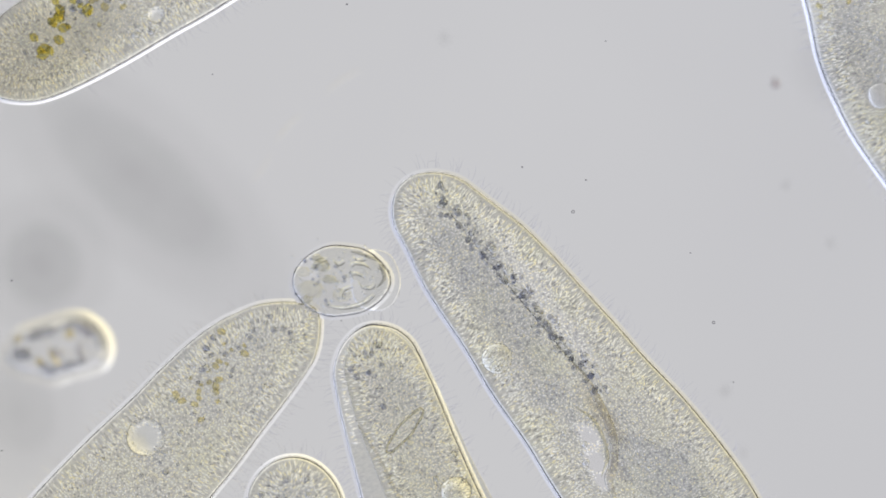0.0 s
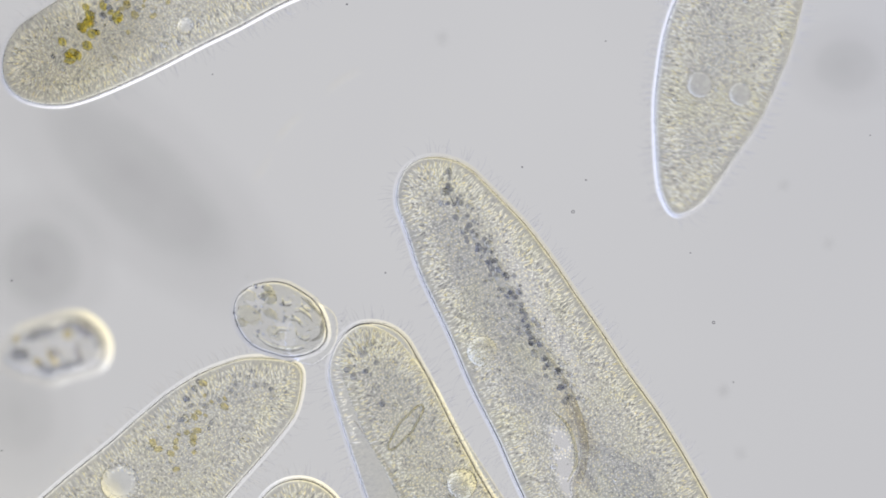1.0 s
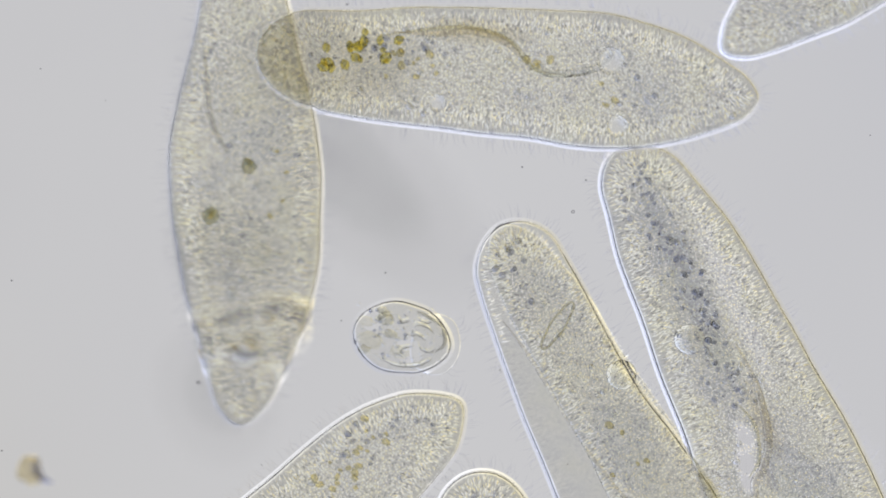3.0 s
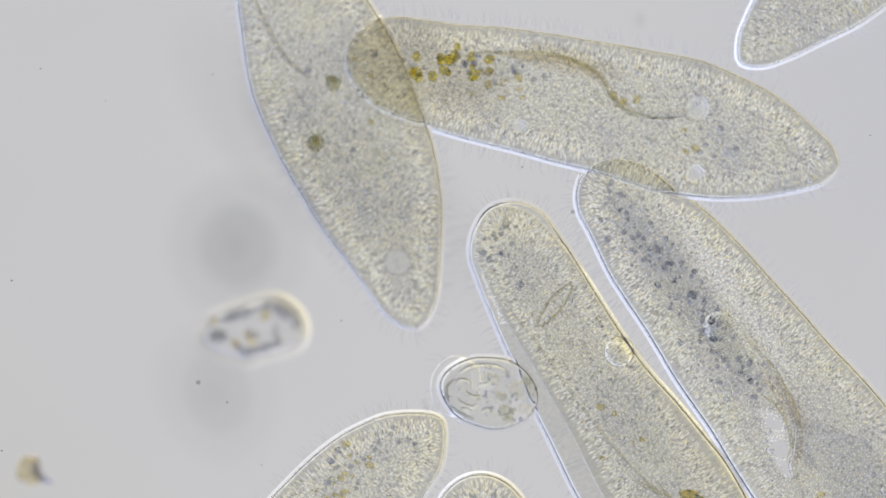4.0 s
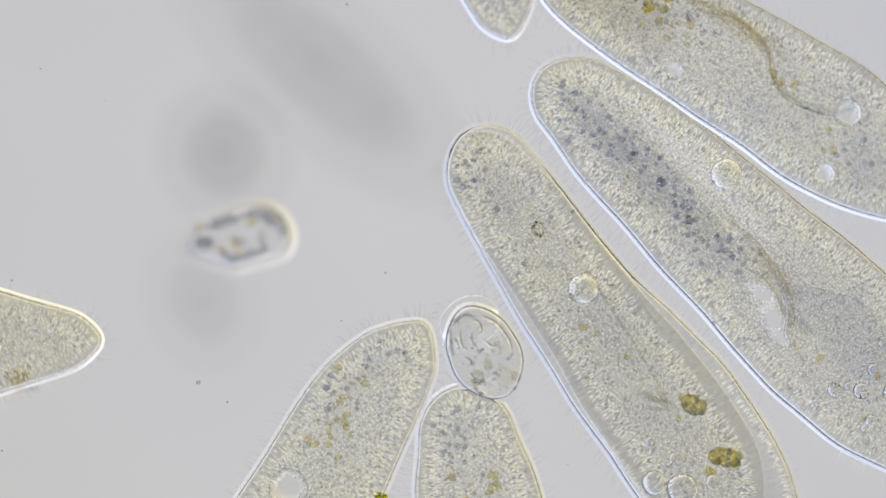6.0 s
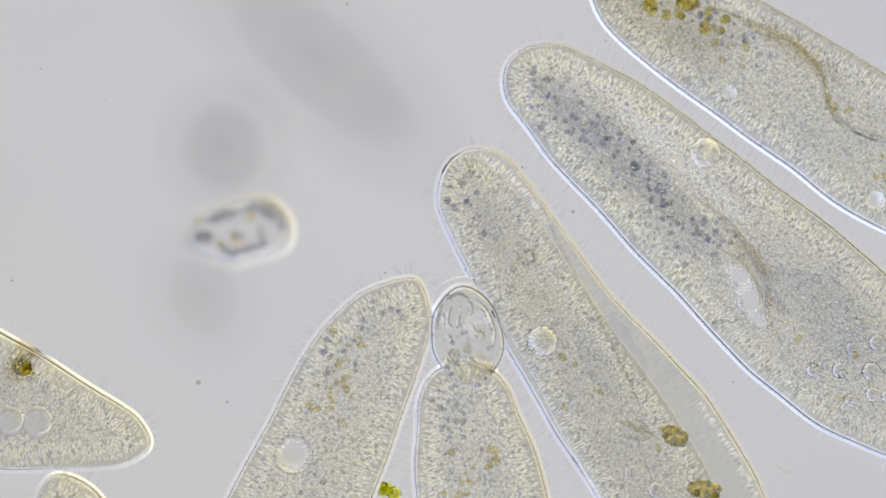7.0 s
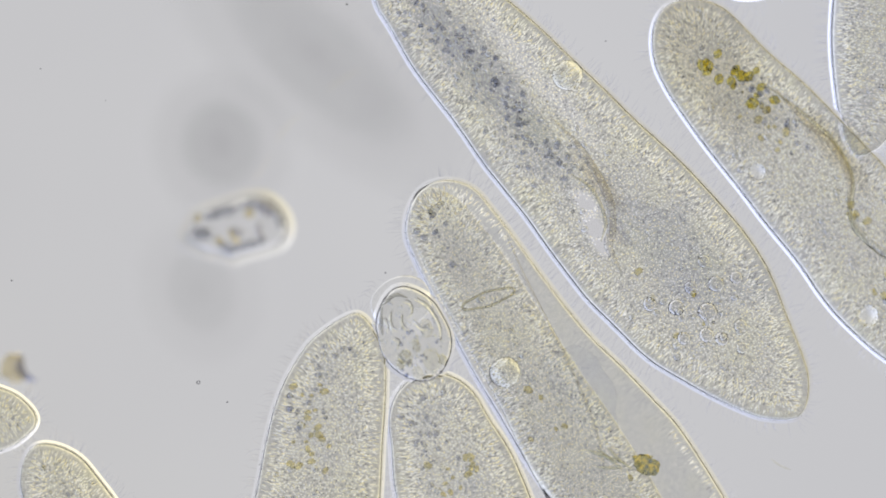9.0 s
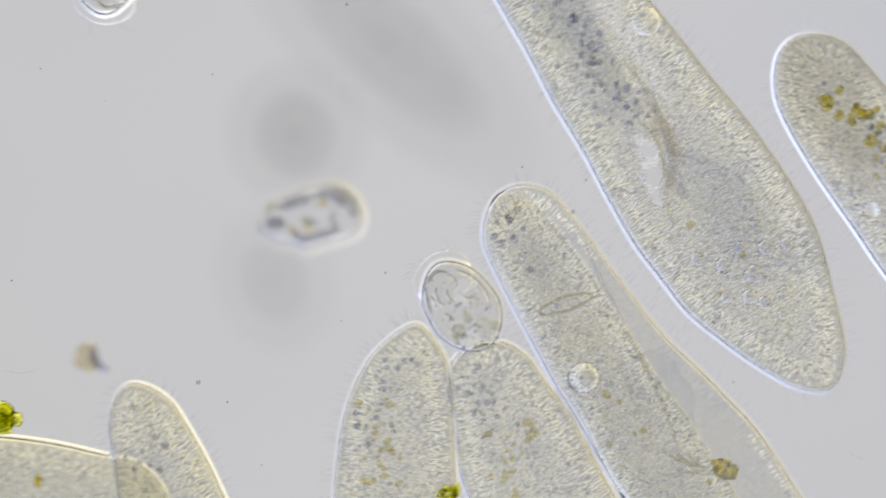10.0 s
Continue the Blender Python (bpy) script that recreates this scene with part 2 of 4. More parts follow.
def rim(form, wide, rise, seed=0.0, steep=0.0):
    """An added clear wedge that draws a bright halo round an edge, thick at the body and thin outside; steep: how wide
    its steeper inner part is, which draws the dark outline.
    """
    bm = bmesh.new()
    pts = wavy(form.outline(90), 0.004, seed)
    n = len(pts)
    side = [(0.0005, rise), (wide, 0.0)] if not steep else [(0.0003, rise + steep * 4.2), (steep, rise), (wide, 0.0)]
    side += [(o, -z) for o, z in reversed(side[:-1])]
    rows = []
    for i, (x, y) in enumerate(pts):
        (ax, ay), (bx, by) = pts[i - 1], pts[(i + 1) % n]
        l = math.hypot(bx - ax, by - ay) or 1
        nx, ny = (by - ay) / l, -(bx - ax) / l
        rows.append([bm.verts.new((x + nx * o, y + ny * o, z)) for o, z in side])
    for i in range(n):
        a, b = rows[i], rows[(i + 1) % n]
        for k in range(len(side) - 1):  # its inner side is the body itself
            bm.faces.new((a[k], a[k + 1], b[k + 1], b[k]))
    return bm


def hairs(form, count, length, seed):
    """Fine hairs that stand out from the edge, bent a little."""
    rnd = random.Random(seed)
    bm = bmesh.new()
    pts = form.outline(160)
    n = len(pts)
    total = []
    for i in range(n):
        a, b = pts[i], pts[(i + 1) % n]
        total.append(math.hypot(a[0] - b[0], a[1] - b[1]))
    cum = np.cumsum([0] + total)
    for c in range(count):
        at = rnd.random() * cum[-1]
        i = min(int(np.searchsorted(cum, at)) - 1, n - 1)
        i = max(i, 0)
        (x, y), (bx, by) = pts[i], pts[(i + 1) % n]
        f = (at - cum[i]) / (total[i] or 1)
        x, y = x + (bx - x) * f, y + (by - y) * f
        l = total[i] or 1
        nx, ny = (by - pts[i][1]) / l, -(bx - pts[i][0]) / l
        x, y = x + nx * 0.0090, y + ny * 0.0090
        lean = rnd.gauss(0.25, 0.30)
        long = length * rnd.uniform(0.5, 1.15)
        z = rnd.uniform(-0.02, 0.02)
        r = 0.0009
        prev = None
        for k in range(4):
            u = k / 3
            a = lean * u
            dx, dy = nx * math.cos(a) - ny * math.sin(a), nx * math.sin(a) + ny * math.cos(a)
            cx, cy = x + dx * long * u, y + dy * long * u
            rr = r * (1 - 0.7 * u)
            tri = [bm.verts.new((cx - dy * rr, cy + dx * rr, z)), bm.verts.new((cx + dy * rr, cy - dx * rr, z)), bm.verts.new((cx, cy, z + rr * 1.7))]
            if prev:
                for q in range(3):
                    bm.faces.new((prev[q], prev[(q + 1) % 3], tri[(q + 1) % 3], tri[q]))
            prev = tri
    return bm


def rods(form, clear, seed, reach=13.5, pitch=4.9, bare=None):
    """Short rods under the pellicle: a row that stands upright on the edge, and shorter ones strewn over the middle."""
    rnd = np.random.RandomState(seed)
    ring = np.array(form.outline(200)) * 1000
    nxt = np.roll(ring, -1, 0)
    step = np.hypot(*(nxt - ring).T)
    total = step.sum()
    spots = []
    cum = np.concatenate([[0], np.cumsum(step)])
    for at in np.arange(0, total, 3.7):
        at = at + rnd.uniform(-0.9, 0.9)
        i = int(np.clip(np.searchsorted(cum, at) - 1, 0, len(ring) - 1))
        d = (nxt[i] - ring[i]) / max(step[i], 1e-6)
        inward = np.array([-d[1], d[0]])
        base = ring[i] + d * (at - cum[i])
        if bare and bare[0] < -base[0] < bare[1]:
            continue
        long = rnd.uniform(0.45, 1.0) * reach
        lean = rnd.normal(0, 0.16)
        inward = inward * math.cos(lean) + d * math.sin(lean)
        spots.append((base + inward * (5.0 + rnd.uniform(0, 8) + long / 2), inward, long))
    edge = len(spots)
    lo, hi = ring.min(0), ring.max(0)
    for gx in np.arange(lo[0], hi[0], pitch):
        for gy in np.arange(lo[1] + (pitch / 2 if round((gx - lo[0]) / pitch) % 2 else 0), hi[1], pitch):
            q = np.array([gx, gy]) + rnd.uniform(-0.36, 0.36, 2) * pitch
            s = -q[0]
            if bare and s > 70 or not 0 < s < form.length or abs(q[1] / 1000 - form.mid(s)) > form.half(s):
                continue
            off = ring - q
            dd = (off ** 2).sum(1)
            k = int(dd.argmin())
            far = math.sqrt(dd[k])
            if far < 21 or any(math.hypot(q[0] / 1000 - x, q[1] / 1000 - y) < (0.95 if c > 0.88 else 0.62 if c > 0.5 else 1.06) * r for x, y, r, c in clear if c > 0.45):
                continue
            turn = rnd.normal(0, 0.22 + min(0.7, max(0.0, far - 22) / 60))
            d = off[k] / far
            d = np.array([d[0] * math.cos(turn) - d[1] * math.sin(turn), d[0] * math.sin(turn) + d[1] * math.cos(turn)])
            spots.append((q, d, max(3.2, rnd.uniform(0.6, 1.0) * (10 - min(6.2, (far - 21) / 5)))))
    # rods tinted dark stand in for the dark gaps between bright ones
    dark = [rnd.rand() < (0.06 if k < edge else 0.16) for k in range(len(spots))]
    verts, faces = [], []
    for k, (c, d, long) in enumerate(spots):
        r = rnd.uniform(0.7, 1.05) if k < edge else rnd.uniform(0.95, 1.45)
        z = rnd.uniform(-3, 3)
        side = np.array([-d[1], d[0]])
        k0 = len(verts)
        for u, rr in ((-0.5, 0.3 * r), (0.0, r), (0.5, 0.3 * r)):
            p = c + d * long * u
            for a, e in ((1, 0), (0, 1), (-1, 0), (0, -1)):
                verts.append(((p[0] + side[0] * rr * a) / 1000, (p[1] + side[1] * rr * a) / 1000, (z + rr * e) / 1000))
        for m in (0, 4):
            for k in range(4):
                j = (k + 1) % 4
                faces.append((k0 + m + k, k0 + m + 4 + k, k0 + m + 4 + j, k0 + m + j))
        faces.append((k0 + 3, k0 + 2, k0 + 1, k0)[::-1])
        faces.append((k0 + 8, k0 + 9, k0 + 10, k0 + 11)[::-1])
    me = bpy.data.meshes.new("trichocysts")
    me.from_pydata(verts, [], faces)
    me.materials.append(MAT["rods"])
    me.materials.append(MAT["dark_rods"])
    me.polygons.foreach_set("material_index", np.repeat(dark, 10).astype(np.int32))
    bm = bmesh.new()
    bm.from_mesh(me)
    bmesh.ops.recalc_face_normals(bm, faces=bm.faces)
    bm.to_mesh(me)
    bm.free()
    return me


def lump(rx, ry, rz, seed, rough=0.15, level=2, freq=1.6):
    """A rounded, uneven grain."""
    bm = bmesh.new()
    bmesh.ops.create_icosphere(bm, subdivisions=level, radius=1.0)
    for v in bm.verts:
        k = 1 + rough * noise.noise(v.co * freq + Vector((seed * 3.1, seed * 1.7, seed)))
        v.co = Vector((v.co.x * rx * k, v.co.y * ry * k, v.co.z * rz * k))
    return bm


def lens(r, h, sides=40):
    """A clear drop that is thickest in the middle and thins evenly to its edge. The slope is shaped to catch the lamp's
    bright ring and look pale.
    """
    bm = bmesh.new()
    rows = [[bm.verts.new((r * q * (1 + 0.03 * math.sin(3 * a + r * 900)) * math.cos(a), r * q * math.sin(a), z * h)) for a in (2 * math.pi * i / sides for i in range(sides))] for q, z in ((0.08, 1.0), (0.96, 0.08), (1.0, 0.0), (0.96, -0.08), (0.08, -1.0))]
    for a, b in zip(rows, rows[1:]):
        for i in range(sides):
            bm.faces.new((a[i], b[i], b[(i + 1) % sides], a[(i + 1) % sides]))
    bm.faces.new(rows[0])
    bm.faces.new(list(reversed(rows[-1])))
    bmesh.ops.recalc_face_normals(bm, faces=bm.faces)
    return bm


def tube(points, radii, sides=6, squash=1.0):
    """A bent rod through points, with a radius at each end."""
    bm = bmesh.new()
    prev = None
    n = len(points)
    for i, pnt in enumerate(points):
        a, b = Vector(points[max(i - 1, 0)]), Vector(points[min(i + 1, n - 1)])
        d = (b - a).normalized()
        side = d.cross(Vector((0, 0, 1))).normalized()
        r = radii[0] + (radii[1] - radii[0]) * i / (n - 1)
        r *= min(1.0, 0.25 + 3 * min(i, n - 1 - i) / (n - 1))
        ring = [bm.verts.new(Vector(pnt) + side * r * math.cos(2 * math.pi * k / sides) + Vector((0, 0, 1)) * squash * r * math.sin(2 * math.pi * k / sides)) for k in range(sides)]
        if prev:
            for k in range(sides):
                bm.faces.new((prev[k], prev[(k + 1) % sides], ring[(k + 1) % sides], ring[k]))
        else:
            bm.faces.new(ring)
        prev = ring
    bm.faces.new(list(reversed(prev)))
    bmesh.ops.recalc_face_normals(bm, faces=bm.faces)
    return bm


def arc_points(points, steps=18, z=0.0):
    """A smooth way through a few (x, y)."""
    ts = list(range(len(points)))
    px, py = list(zip(ts, [p[0] for p in points])), list(zip(ts, [p[1] for p in points]))
    return [(spline(px, (len(points) - 1) * i / steps), spline(py, (len(points) - 1) * i / steps), z) for i in range(steps + 1)]


def leaf(length, width, thick):
    """The valve of a diatom: a pointed leaf with a raised hoop round it."""
    form = Form(length, [(0, width / 2), (length * 0.25, width * 0.42), (length * 0.5, width / 2), (length * 0.75, width * 0.42), (length, width / 2)], length * 0.5, length * 0.5, flat=thick)
    pts = form.outline(24)
    n = len(pts)
    bm = bmesh.new()
    rows = []
    for i, (x, y) in enumerate(pts):
        (ax, ay), (bx, by) = pts[i - 1], pts[(i + 1) % n]
        l = math.hypot(bx - ax, by - ay) or 1
        nx, ny = (by - ay) / l, -(bx - ax) / l
        r = 0.0022
        rows.append([bm.verts.new((x + nx * r * math.cos(q), y + ny * r * math.cos(q), r * 1.6 * math.sin(q))) for q in (0, 1.57, 3.14, 4.71)])
    for i in range(n):
        a, b = rows[i], rows[(i + 1) % n]
        for k in range(4):
            bm.faces.new((a[k], a[(k + 1) % 4], b[(k + 1) % 4], b[k]))
    bmesh.ops.recalc_face_normals(bm, faces=bm.faces)
    return bm


GRAIN = part("granule", lump(0.0050, 0.0047, 0.0047, 3, 0.16, 3), MAT["grain"])
DROP = part("granule", lump(0.0058, 0.0054, 0.0055, 5, 0.2, 2), MAT["ring_grain"])
SPARK = part("granule", lens(0.0025, 0.0025, 8), MAT["spark"])
SPARK.data.shade_flat()
OLIVE = part("food_vacuole", lump(0.0064, 0.0054, 0.0056, 8, 0.45, 3, 2.2), MAT["olive"])
BROWN = part("food_vacuole", lump(0.0092, 0.0074, 0.0080, 11, 0.5, 3, 2.4), MAT["brown"])
PATTERNS = [GRAIN, SPARK, DROP, OLIVE, BROWN]


def paramecium(label, form, seed, vacuoles=(), granules=(), food=(), dense=1.0, cilia=460, stains=(), bend=1.03, group="paramecia on the slide", inner=None, band=None):
    """A slipper-shaped cell. vacuoles: (s, side, radius, clearness); granules and food: (s, side, spread along, spread across, how many, kind).
    inner: the outlines of a dense mass that rolls from side to side within the body, and of the rods in it; band: (s, side, half length, half width) of a film that carries the granules."""
    thing = tagged(new("paramecium"), label, "paramecium", group)
    rnd = random.Random(seed)

    def at(s, side):
        return -s / 1000, form.mid(s) + side / 1000
    clear = []
    for s, side, r, clearness in vacuoles:
        x, y = at(s, side)
        clear.append((x, y, r / 1000, clearness))
    body = part("body", pillow(form, seed, lumps=0.006), cell_material(seed * 1.37, clear, dense, bend, [(*at(s, side), rs / 1000, rw / 1000, tone) for s, side, rs, rw, tone in stains]), thing)
    part("halo_wedge", rim(form, 0.0082, 0.0056, seed, 0.0030), MAT["fringe"], body, "clear wedge added round the cell for its halo").data.shade_flat()
    part("cilia", hairs(form, cilia, 0.026, seed), MAT["cilia"], body, "fine pale hairs round the edge", "stuff")
    free = clear + [(*at(s, side), 0.7 * min(rs, rw) / 1000, 1.0) for s, side, rs, rw, tone in stains if tone[0] > 1.03]
    tagged(new("trichocysts", rods(form, free, seed, bare=(190, 600) if inner else None)), "short clear rods under the skin", kind="stuff").parent = body
    holder = thing
    if inner:
        holder = part("endoplasm", pillow(inner[0], seed + 5, lumps=0.005), cell_material(seed * 2.3, clear, 0.62, 1.022), thing, "dense grainy mass inside the clear body")
        tagged(new("trichocysts", rods(inner[1], free, seed + 5)), "short clear rods in the dense mass", kind="stuff").parent = thing
    if band:
        bm = lump(band[2] / 1000, band[3] / 1000, 0.004, seed, 0.25, 3, 2.0)
        bmesh.ops.translate(bm, vec=(-band[0] / 1000, form.mid(band[0]) + band[1] / 1000, 0), verts=bm.verts)
        holder = part("grain_band", bm, MAT["grain_film"], thing, "grey band of dark grains along the groove")
    for x, y, r, clearness in clear:
        if clearness > 0.5:
            v = part("contractile_vacuole", lens(r, r * 0.9), MAT["vacuole"], thing, "round clear bubble")
            v.location = (x, y, 0)
    for s, side, ds, dw, many, kind in (*granules, *food):
        like = {"grain": GRAIN, "drop": DROP, "spark": SPARK, "olive": OLIVE, "brown": BROWN}[kind]
        for _ in range(many):
            ss, ww = s + rnd.gauss(0, ds), side + rnd.gauss(0, dw)
            ss = min(max(ss, 40), form.length - 40)
            lim = (inner[1] if inner and ss < 520 else form).half(ss) * 1000 * 0.8
            ww = min(max(ww, -lim), lim)
            x, y = (-ss / 1000, ww / 1000) if inner and ss < 520 else at(ss, ww)
            k = rnd.uniform(0.55, 1.3)
            m = pose(x, y, rnd.uniform(-0.012, 0.02), 0, 0, rnd.uniform(0, 360)) @ Matrix.Diagonal((k, k * rnd.uniform(0.75, 1.0), k, 1))
            share("granule" if kind in ("grain", "drop", "spark") else "food_vacuole", like, holder if ss < 520 else thing, m)
    return thing


def spot(x, y, z=0.0):
    """A place of the field, counted in millimetres from its upper left corner, on the plane at height z."""
    k = (EYE - z) / EYE
    return (x - 784) / 1000 * k, (441 - y) / 1000 * k


def steps(rows, z=0.0):
    """Rows of (seconds, x, y, heading) on the field become rows for walk()."""
    return [(t, pose(*spot(x, y, z), z, 0, 0, a)) for t, x, y, a in rows]


# ---- the setting: slide and lamp ----
def plate(name, sx, sy, top, thick, material, bevel=0.01):
    bm = bmesh.new()
    bmesh.ops.create_cube(bm, size=1.0)
    bmesh.ops.scale(bm, vec=(sx, sy, thick), verts=bm.verts)
    bmesh.ops.bevel(bm, geom=bm.edges[:], offset=bevel, segments=2, affect="EDGES")
    ob = part(name, bm, material)
    for f in ob.data.polygons:
        f.use_smooth = False
    ob.location = (0, 0, top - thick / 2)
    return ob


tagged(plate("glass_slide", 7.0, 5.0, SLIDE_TOP, 0.06, MAT["slide"]), "clear glass slide under the water drop", "glass slide", kind="structure")


def stage_plate():
    """The metal stage that carries the slide, with its round opening over the condenser; unseen, added to hide the
    lamp's bright ring from above.
    """
    bm = bmesh.new()
    n, r = 64, 1.35
    rows = []
    for i in range(n):
        a = 2 * math.pi * i / n
        c, s = math.cos(a), math.sin(a)
        k = 1 / max(abs(c) / 4.6, abs(s) / 3.4)
        rows.append([bm.verts.new(p) for p in ((r * c, r * s, 0.0), (k * c, k * s, 0.0), (k * c, k * s, -0.25), (r * 1.05 * c, r * 1.05 * s, -0.25))])
    for i in range(n):
        a, b = rows[i], rows[(i + 1) % n]
        for k in range(4):
            bm.faces.new((a[k], a[(k + 1) % 4], b[(k + 1) % 4], b[k]))
    bmesh.ops.recalc_face_normals(bm, faces=bm.faces)
    net = Net("stage_metal")
    p = net.node("ShaderNodeBsdfPrincipled")
    wear = net.noise(net.coords("Object"), 6.0, 4.0, 0.6, 1.0)
    net.link(net.ramp(wear, [(0.3, 0.025), (0.7, 0.05)]), p.inputs["Base Color"])
    net.link(net.ramp(wear, [(0.3, 0.35), (0.7, 0.6)]), p.inputs["Roughness"])
    ob = part("stage_plate", bm, net.finish(p.outputs[0]))
    ob.data.shade_flat()
    ob.location = (0, 0, SLIDE_TOP - 0.064)
    return tagged(ob, "unseen black metal stage with a round opening, added to hide the lamp ring", "stage", kind="structure")


stage_plate()


def condenser_lamp():
    bm = bmesh.new()
    bmesh.ops.create_circle(bm, cap_ends=True, segments=64, radius=9.6)
    lens = tagged(new("condenser_lamp"), "round glowing lamp under the glass slide", "lamp")
    lens.location = (0, 0, LAMP_Z)
    part("lamp_glass", bm, MAT["lamp"], lens)
    bm = bmesh.new()
    rows = []
    for i in range(64):
        a = 2 * math.pi * i / 64
        rows.append([bm.verts.new((r * math.cos(a), r * math.sin(a), z)) for r, z in ((9.6, -0.2), (9.6, 0.1), (10.0, 0.1), (10.0, -0.2))])
    for i in range(64):
        a, b = rows[i], rows[(i + 1) % 64]
        for k in range(4):
            bm.faces.new((a[k], b[k], b[(k + 1) % 4], a[(k + 1) % 4]))
    net = Net("lamp_housing")
    p = net.node("ShaderNodeBsdfPrincipled")
    p.inputs["Base Color"].default_value = (0.02, 0.02, 0.022, 1)
    p.inputs["Roughness"].default_value = 0.5
    part("lamp_housing", bm, net.finish(p.outputs[0]), lens, "black ring round the lamp")
    return lens


condenser_lamp()

# ---- the cells ----
FORM_A = Form(880, [(0, 36), (80, 73), (180, 96), (320, 107), (500, 115), (700, 103), (880, 59)], 74, 70, [(0, -5), (150, 12), (350, 5), (600, 3), (880, 3)])
FORM_B = Form(1000, [(0, 63), (100, 81), (200, 90), (320, 99), (450, 113), (600, 127), (800, 119), (1000, 43)], 70, 70, [(0, 16), (150, 20), (350, 23), (600, 6), (1000, 6)])
FORM_C = Form(1086, [(0, 63), (100, 82), (200, 103), (400, 121), (600, 137), (720, 143), (850, 129), (980, 85), (1085, 37)], 66, 58, [(0, 12), (200, 0), (500, -4), (800, -7), (1085, -9)])
FORM_D = Form(887, [(0, 67), (120, 87), (250, 100), (420, 110), (620, 116), (760, 88), (885, 25)], 84, 34, [(0, -3), (150, 4), (400, -4), (650, -2), (885, 4)])
FORM_E = Form(850, [(0, 23), (90, 60), (200, 94), (330, 109), (480, 101), (650, 101), (850, 70)], 40, 70, [(0, 0), (200, -3), (500, -4), (850, 0)])
FORM_F = Form(880, [(0, 31), (100, 69), (200, 104), (350, 127), (500, 128), (700, 83), (880, 48)], 50, 70, [(0, -9), (200, 6), (500, 0), (880, 3)])
FORM_I = Form(800, [(0, 29), (90, 62), (250, 109), (450, 137), (800, 70)], 48, 70, [(0, 1), (200, -7), (500, -4), (800, 0)])
FORM_J = Form(700, [(0, 44), (90, 67), (200, 86), (400, 97), (700, 60)], 66, 60, [(0, 7), (200, -1), (500, 5), (700, 0)])
FORM_H = Form(800, [(0, 73), (80, 84), (180, 105), (300, 118), (500, 120), (800, 60)], 80, 70, [(0, 10), (200, 6), (500, -3), (800, 0)])

FORM_INNER = Form(880, [(0, 54), (100, 77), (200, 88), (400, 99), (600, 116), (760, 104), (880, 40)], 70, 70, flat=0.3)
FORM_RODS = Form(880, [(0, 51), (100, 72), (200, 82), (400, 87), (600, 98), (760, 88), (880, 40)], 70, 70, flat=0.3)

GREY = "translucent grey slipper-shaped cell with a striped rim"
cell_a = paramecium("translucent yellow-grey paramecium with a clear round vacuole and olive food", FORM_A, 1,
                    [(372, 45, 34, 0.78)],
                    [(61, -4, 14, 14, 7, "grain"), (165, 40, 35, 26, 14, "grain"), (360, -30, 40, 25, 8, "grain"), (260, 20, 110, 40, 18, "drop")],
                    [(165, 40, 25, 20, 8, "olive"), (250, 25, 35, 22, 14, "olive")])
cell_b = paramecium("translucent grey paramecium that has swallowed a pointed diatom", FORM_B, 2,
                    (),
                    [(55, 20, 14, 14, 7, "grain"), (120, 30, 35, 14, 6, "grain"), (250, 0, 130, 34, 24, "drop"), (330, 10, 110, 34, 110, "spark")],
                    [(430, 20, 60, 30, 5, "olive"), (640, -34, 16, 14, 2, "olive"), (740, -30, 18, 16, 3, "brown"), (700, 0, 60, 50, 3, "olive")],
                    dense=0.62, stains=[(150, 20, 90, 30, (0.94, 0.94, 0.96))], inner=(FORM_INNER, FORM_RODS))
cell_c = paramecium("large translucent paramecium with dark grains and a pale groove", FORM_C, 3,
                    (),
                    [(380, 24, 90, 30, 170, "spark"), (75, 4, 20, 20, 12, "grain"), (150, 14, 45, 28, 28, "grain"), (260, 16, 55, 28, 32, "grain"), (390, 22, 55, 27, 30, "grain"), (480, 14, 40, 16, 10, "grain"), (300, 26, 140, 30, 60, "drop"), (820, -10, 70, 60, 34, "drop")],
                    [(850, 0, 60, 50, 5, "olive")],
                    stains=[(720, -30, 190, 75, (0.945, 0.95, 0.975)), (300, 26, 290, 58, (0.92, 0.925, 0.945)), (330, -50, 230, 28, (1.025, 1.025, 1.03)), (555, 34, 42, 20, (1.06, 1.06, 1.07)), (600, 52, 44, 22, (1.06, 1.06, 1.07)), (632, 64, 30, 16, (1.06, 1.06, 1.07)), (540, -8, 90, 22, (0.92, 0.90, 0.86)), (640, 26, 46, 20, (0.88, 0.88, 0.90))], band=(270, 10, 230, 30))
cell_d = paramecium("translucent paramecium full of brown food with clear vacuoles", FORM_D, 4,
                    [(623, -37, 24, 0.78), (645, 76, 19, 0.78), (325, 63, 15, 0.8)],
                    [(180, -32, 42, 20, 24, "grain"), (285, -26, 25, 16, 12, "grain"), (670, -5, 35, 22, 8, "grain"), (400, 10, 190, 50, 24, "drop")],
                    [(185, -25, 38, 15, 15, "brown"), (270, -15, 24, 15, 12, "olive"), (125, 0, 14, 10, 5, "brown"), (505, -18, 12, 10, 5, "olive"), (620, 20, 10, 20, 4, "olive")],
                    stains=[(120, 0, 230, 130, (0.93, 0.915, 0.865)), (380, -66, 130, 30, (0.94, 0.92, 0.86))], bend=1.026)
cell_e = paramecium("translucent pointed paramecium with two round grey vacuoles", FORM_E, 5,
                    [(231, -26, 24, 0.46), (237, 47, 21, 0.46)], [(300, 0, 90, 50, 14, "drop"), (300, 60, 10, 10, 2, "grain")], [(420, -40, 20, 20, 4, "olive")], bend=1.026)
